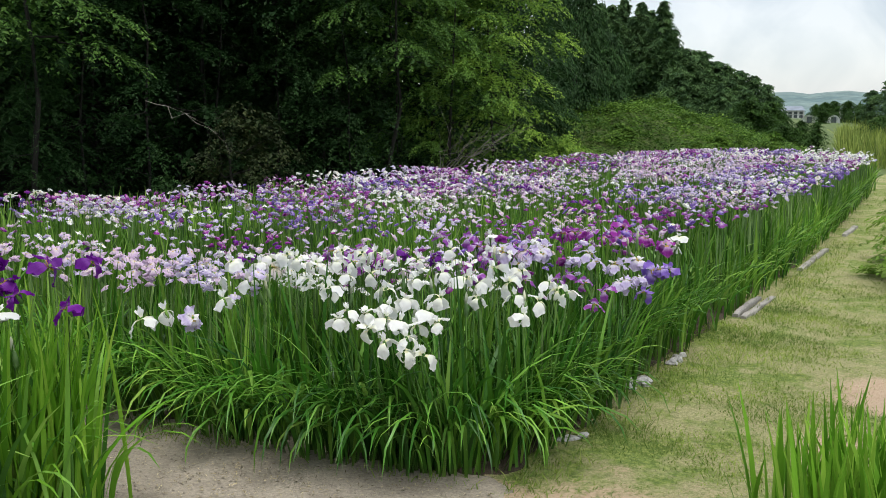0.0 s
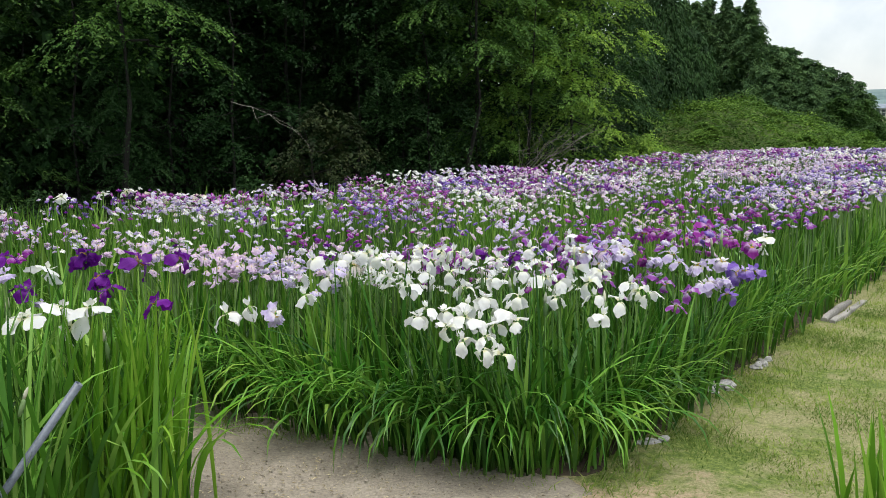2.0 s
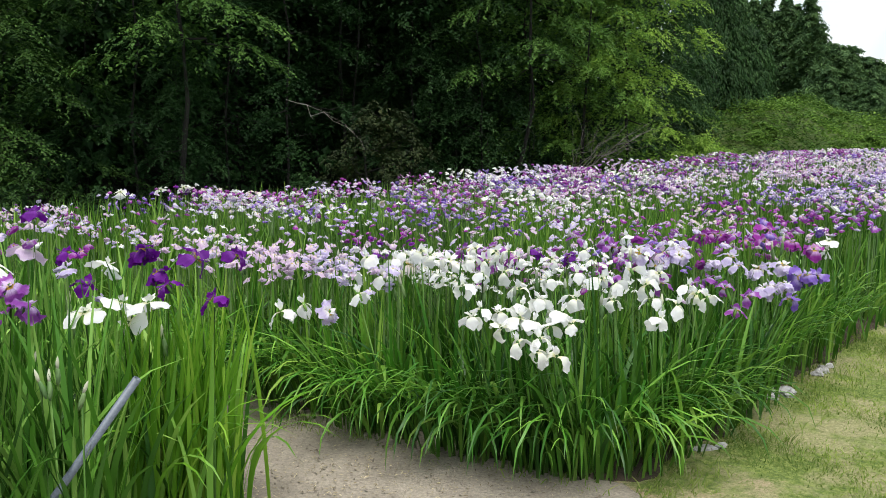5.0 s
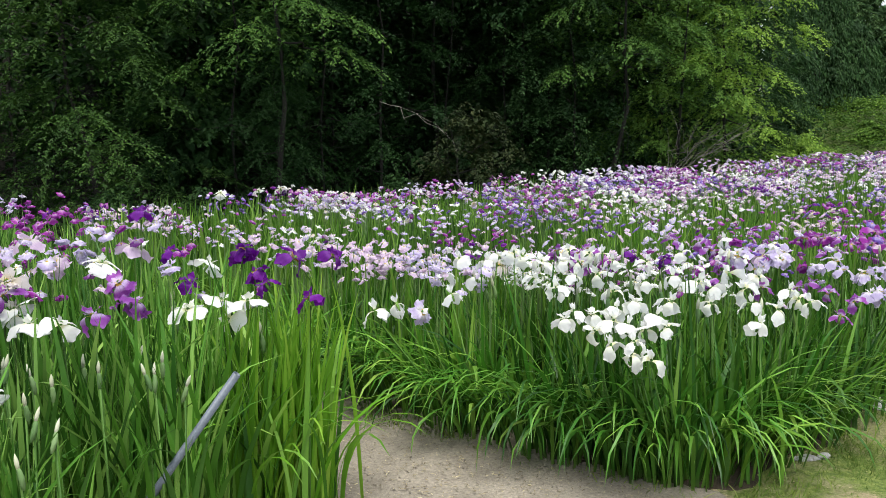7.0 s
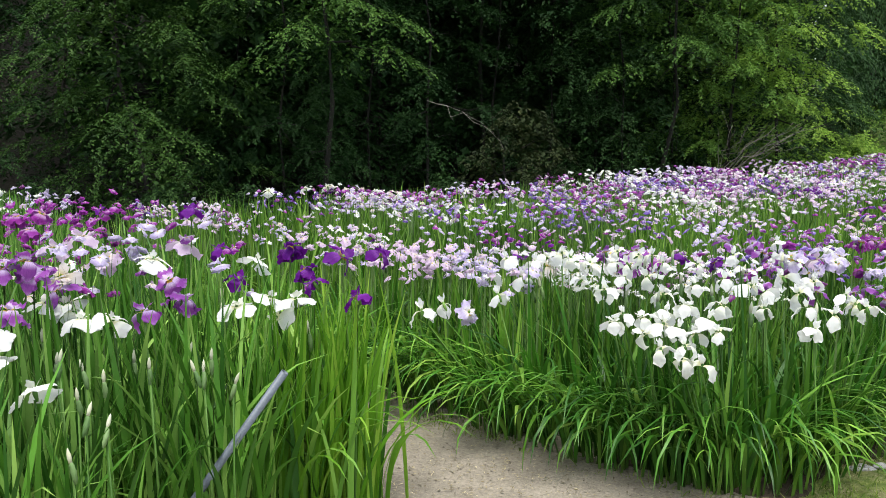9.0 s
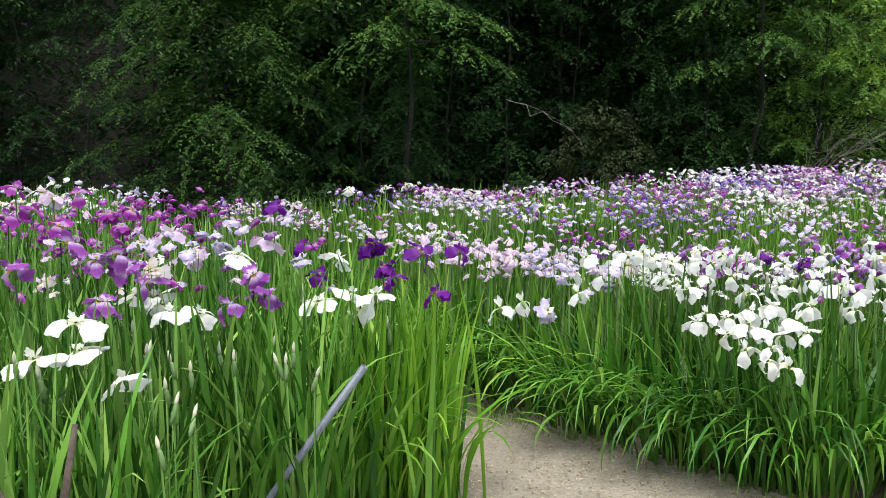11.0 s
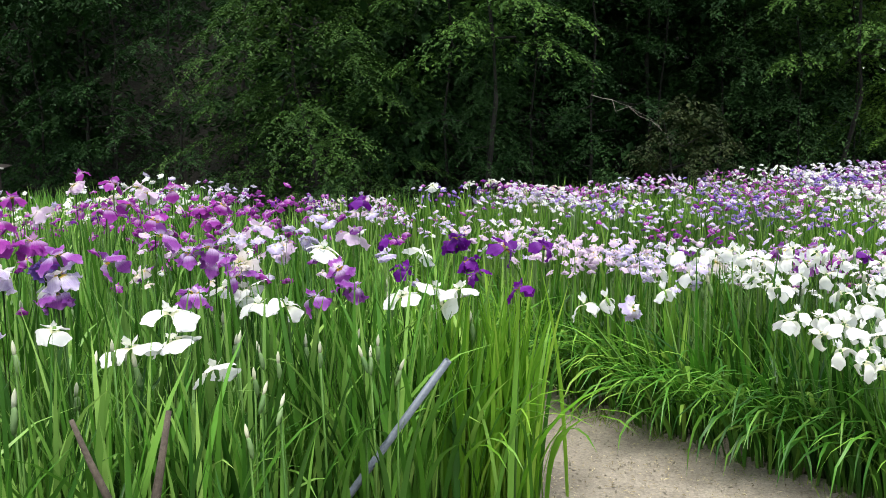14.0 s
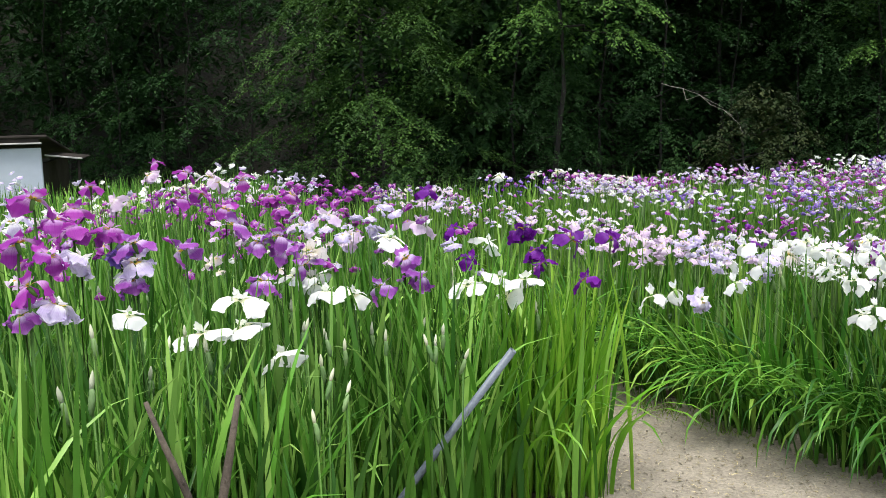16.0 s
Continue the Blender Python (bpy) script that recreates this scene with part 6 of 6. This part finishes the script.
box("header", (3.5, 0.03, 0.07), (-1.74, -0.10, 1.262), M_OLDROOF, shed, 0.004)
roof = box("roof", (3.65, 2.2, 0.035), (0, 1.08, 0), M_OLDROOF, shed, 0.01)
roof.matrix_basis = pose(-1.73, -0.12, 1.30, -8.5, 0, 0)
lean = box("side_roof", (0.42, 0.7, 0.014), (0.21, 0.35, 0), M_OLDROOF, shed, 0.004)
lean.matrix_basis = pose(-0.02, 0.3, 1.07, 0, 7, 0)
box("edge_board", (0.42, 0.012, 0.02), (0.21, -0.008, 0.0), M_FASCIA, lean, 0.003)
box("post", (0.03, 0.03, 1.0), (0.34, 0.36, 0.5), M_OLDROOF, shed, 0.006)

# ---------------------------------------------------------------- small things in and beside the beds
pipe = root("plastic_pipe", "grey-blue plastic pipe leaning among the iris leaves", "pipe")
a, b = Vector((-1.402, 2.709, 0.755)), Vector((-1.925, 2.556, 0.0))
bm = bmesh.new()
axis = (b - a).normalized()
q = axis.to_track_quat("Z", "Y")
out_r, in_r, k_n = 0.0135, 0.0105, 16
rings = [[bm.verts.new(o + q @ Vector((r * math.cos(t), r * math.sin(t), 0))) for t in np.linspace(0, 2 * math.pi, k_n, endpoint=False)] for o, r in ((a + axis * 0.25, in_r), (a, in_r), (a, out_r), (b, out_r))]
for r0, r1 in zip(rings, rings[1:]):
    for k in range(k_n):
        bm.faces.new((r0[k], r0[(k + 1) % k_n], r1[(k + 1) % k_n], r1[k]))
part("tube", bm_mesh("tube", bm, M_PIPE), pipe)


def stake(a, b, thick):
    rng = np.random.default_rng(int(thick * 1e4))
    bm = bmesh.new()
    pts = wander(rng, a, b, 8, 0.006)
    rad = thick * rng.uniform(0.8, 1.15, 8)
    rad[0] *= 0.65
    tube(bm, pts, rad, 8)
    knot = pts[2]
    tube(bm, [knot, knot + (0.012, -0.01, 0.018)], [thick * 0.6, thick * 0.2], 6)
    return tagged(new("wooden_stake", bm_mesh("wooden_stake", bm, M_WOOD)), "broken brown wooden stake among iris leaves", "stake", "stakes in the near bed")


stake((-1.93, 1.608, 0.82), (-1.66, 1.735, -0.02), 0.0105)
stake((-1.802, 1.819, 0.797), (-1.828, 1.63, -0.02), 0.0125)


def timber(a, b, wide, high, turn=0.0):
    """A split plank half sunk in the ground, with worn ends and a ragged top."""
    rng = np.random.default_rng(int(a[0] * 100))
    a, b = Vector(a), Vector(b)
    n = 9
    bm = bmesh.new()
    side = Vector((-(b - a).y, (b - a).x, 0)).normalized()
    rings = []
    for k in range(n):
        o = a.lerp(b, k / (n - 1)) + side * rng.normal(0, 0.003)
        w, h = wide * rng.uniform(0.9, 1.08) / 2, high * rng.uniform(0.85, 1.1) * (0.8 if k in (0, n - 1) else 1.0)
        rings.append([bm.verts.new(o + side * s * w + Vector((0, 0, z * h))) for s, z in ((-1, -0.5), (-1, 0.72), (-0.75, 0.98), (0.7, 1.0), (1, 0.75), (1, -0.5))])
    for p, q in zip(rings, rings[1:]):
        for k in range(6):
            bm.faces.new((p[k], p[(k + 1) % 6], q[(k + 1) % 6], q[k]))
    bm.faces.new(rings[0][::-1])
    bm.faces.new(rings[-1])
    return tagged(new("edging_timber", bm_mesh("edging_timber", bm, M_LOG, False)), "pale grey weathered timber edging the iris bed", "timber", "timbers edging the bed")


timber((2.36, 7.05, 0.0), (2.90, 7.90, 0.0), 0.05, 0.035)
timber((2.32, 7.12, 0.0), (2.74, 7.80, 0.0), 0.045, 0.05)
timber((3.68, 9.32, 0.0), (4.55, 10.75, 0.0), 0.055, 0.04)
timber((5.3, 12.0, 0.0), (5.9, 13.0, 0.0), 0.06, 0.045)


def stone(x, y, size, seed):
    rng = np.random.default_rng(seed)
    bm = bmesh.new()
    bmesh.ops.create_icosphere(bm, subdivisions=2, radius=size)
    ph = rng.uniform(0, 6, 3)
    for vert in bm.verts:
        c = vert.co / size
        k = 1 + 0.22 * math.sin(3 * c.x + ph[0]) + 0.2 * math.sin(4 * c.y + ph[1]) + 0.15 * math.sin(5 * c.z + ph[2])
        vert.co = Vector((vert.co.x * k * 1.3, vert.co.y * k, vert.co.z * k * 0.62))
    ob = new("stone", bm_mesh("stone", bm, M_STONE, False))
    ob.matrix_basis = pose(x, y, size * 0.3, 0, 0, rng.uniform(0, 360))
    return tagged(ob, "pale grey stone at the foot of the iris bed", "stone", "stones edging the bed")


for k, (sx, sy, ss) in enumerate([(0.66, 4.30, 0.030), (0.71, 4.33, 0.026), (0.76, 4.36, 0.030), (0.69, 4.36, 0.020), (1.21, 5.28, 0.050), (1.28, 5.34, 0.040), (1.15, 5.20, 0.034), (1.27, 5.26, 0.026), (1.54, 5.72, 0.034), (1.60, 5.83, 0.038), (1.56, 5.78, 0.030), (1.66, 5.94, 0.024)]):
    stone(sx - 0.06, sy + 0.03, ss, k)

# grass on the path, weeds along the edges, litter on the earth
grng = np.random.default_rng(71)


def grass(poly, per_m2, low, high, label, thin=True):
    p = scatter(grng, poly, per_m2)
    if thin:
        p = p[(lumps(p[:, 0], p[:, 1], 0.5, 2) + 0.7 * lumps(p[:, 0], p[:, 1], 0.18, 6) > grng.normal(0.0, 0.5, len(p))) & (bare_earth(p) < grng.uniform(0.1, 0.8, len(p)))]
    n = len(p)
    v, f, uv = blade_arrays(np.c_[p, np.zeros(n)], grng.uniform(0, 6.283, n), grng.uniform(0.3, 1.1, n), grng.uniform(0, 1.0, n), grng.uniform(low, high, n), grng.uniform(0.003, 0.006, n), grng.uniform(-1, 1, n), 2)
    return tagged(new("grass", quick_mesh("grass", v, f, M_GRASS, uv)), label, "grass", kind="stuff")


NEAR_TURF = [(0.2, 3.7), (3.2, 9.0), (4.4, 8.6), (3.4, 5.2), (3.0, 3.0), (0.6, 2.8)]
FAR_TURF = [(3.2, 9.0), (9.6, 20.2), (11.0, 19.4), (4.4, 8.6)]
grass(NEAR_TURF, 6500, 0.012, 0.034, "short worn grass on the path")
grass(FAR_TURF, 700, 0.02, 0.05, "short worn grass on the path")
grass([(0.2, 3.72), (0.75, 4.5), (2.3, 6.9), (5.0, 11.6), (5.3, 11.5), (2.55, 6.7), (0.95, 4.3), (0.4, 3.65)], 900, 0.03, 0.10, "taller weeds along the bed's edge", False)
grass([(-1.6, 4.62), (-1.1, 4.42), (-0.9, 4.25), (-1.2, 4.25), (-1.7, 4.45)], 1600, 0.03, 0.09, "grass tuft at the bend of the earth path", False)

# straw and bits of dry leaf on the earth path
tp = scatter(grng, NEAR_TURF, 160)
tn = len(tp)
v, f = leaf_arrays(np.c_[tp, np.full(tn, 0.018)], grng.uniform(0, 6.283, tn), grng.normal(0, 0.1, tn), grng.normal(0, 0.2, tn), grng.uniform(0.008, 0.028, tn), 0.14)
tagged(new("straw", quick_mesh("straw", v, f, M_STRAW)), "dry straw lying in the worn grass", "straw", kind="stuff")
tp = scatter(grng, [(0.2, 3.7), (0.6, 3.0), (-1.1, 3.0), (-1.5, 3.8), (-2.4, 4.5), (-1.2, 4.4), (-0.5, 4.1)], 1300)
tn = len(tp)
v, f = leaf_arrays(np.c_[tp, np.full(tn, 0.016)], grng.uniform(0, 6.283, tn), grng.normal(0, 0.08, tn), grng.normal(0, 0.2, tn), grng.uniform(0.006, 0.028, tn), 0.22)
tagged(new("straw", quick_mesh("straw", v, f, M_STRAW)), "bits of dry straw scattered on the earth path", "straw", kind="stuff")


def pebbles(poly, per_m2, low, high, label):
    """Grit: small uneven eight-sided stones."""
    p = scatter(grng, poly, per_m2)
    n = len(p)
    s = grng.uniform(low, high, n)
    unit = np.array([(1, 0, 0), (0, 1, 0), (-1, 0, 0), (0, -1, 0), (0, 0, 0.7), (0, 0, -0.5)])
    v = unit * s[:, None, None] * grng.uniform(0.6, 1.3, (n, 6, 1)) + np.c_[p, np.full(n, 0.012)][:, None]
    one = np.array([(0, 1, 4), (1, 2, 4), (2, 3, 4), (3, 0, 4), (1, 0, 5), (2, 1, 5), (3, 2, 5), (0, 3, 5)])
    me = quick_mesh("grit", v, np.zeros((0, 4), int), M_DIRT, smooth=False, tris=np.arange(n)[:, None, None] * 6 + one)
    return tagged(new("grit", me), label, "grit", kind="stuff")


pebbles([(0.2, 3.7), (0.6, 3.0), (-1.1, 3.0), (-1.5, 3.8), (-2.4, 4.5), (-1.2, 4.4), (-0.5, 4.1)], 300, 0.003, 0.009, "pale grit lying on the earth path")
grass([(0.16, 3.72), (-0.59, 3.96), (-1.16, 4.25), (-1.9, 4.7), (-1.9, 4.82), (-1.16, 4.36), (-0.59, 4.08), (0.14, 3.86)], 700, 0.02, 0.08, "small weeds at the foot of the big bed", False)
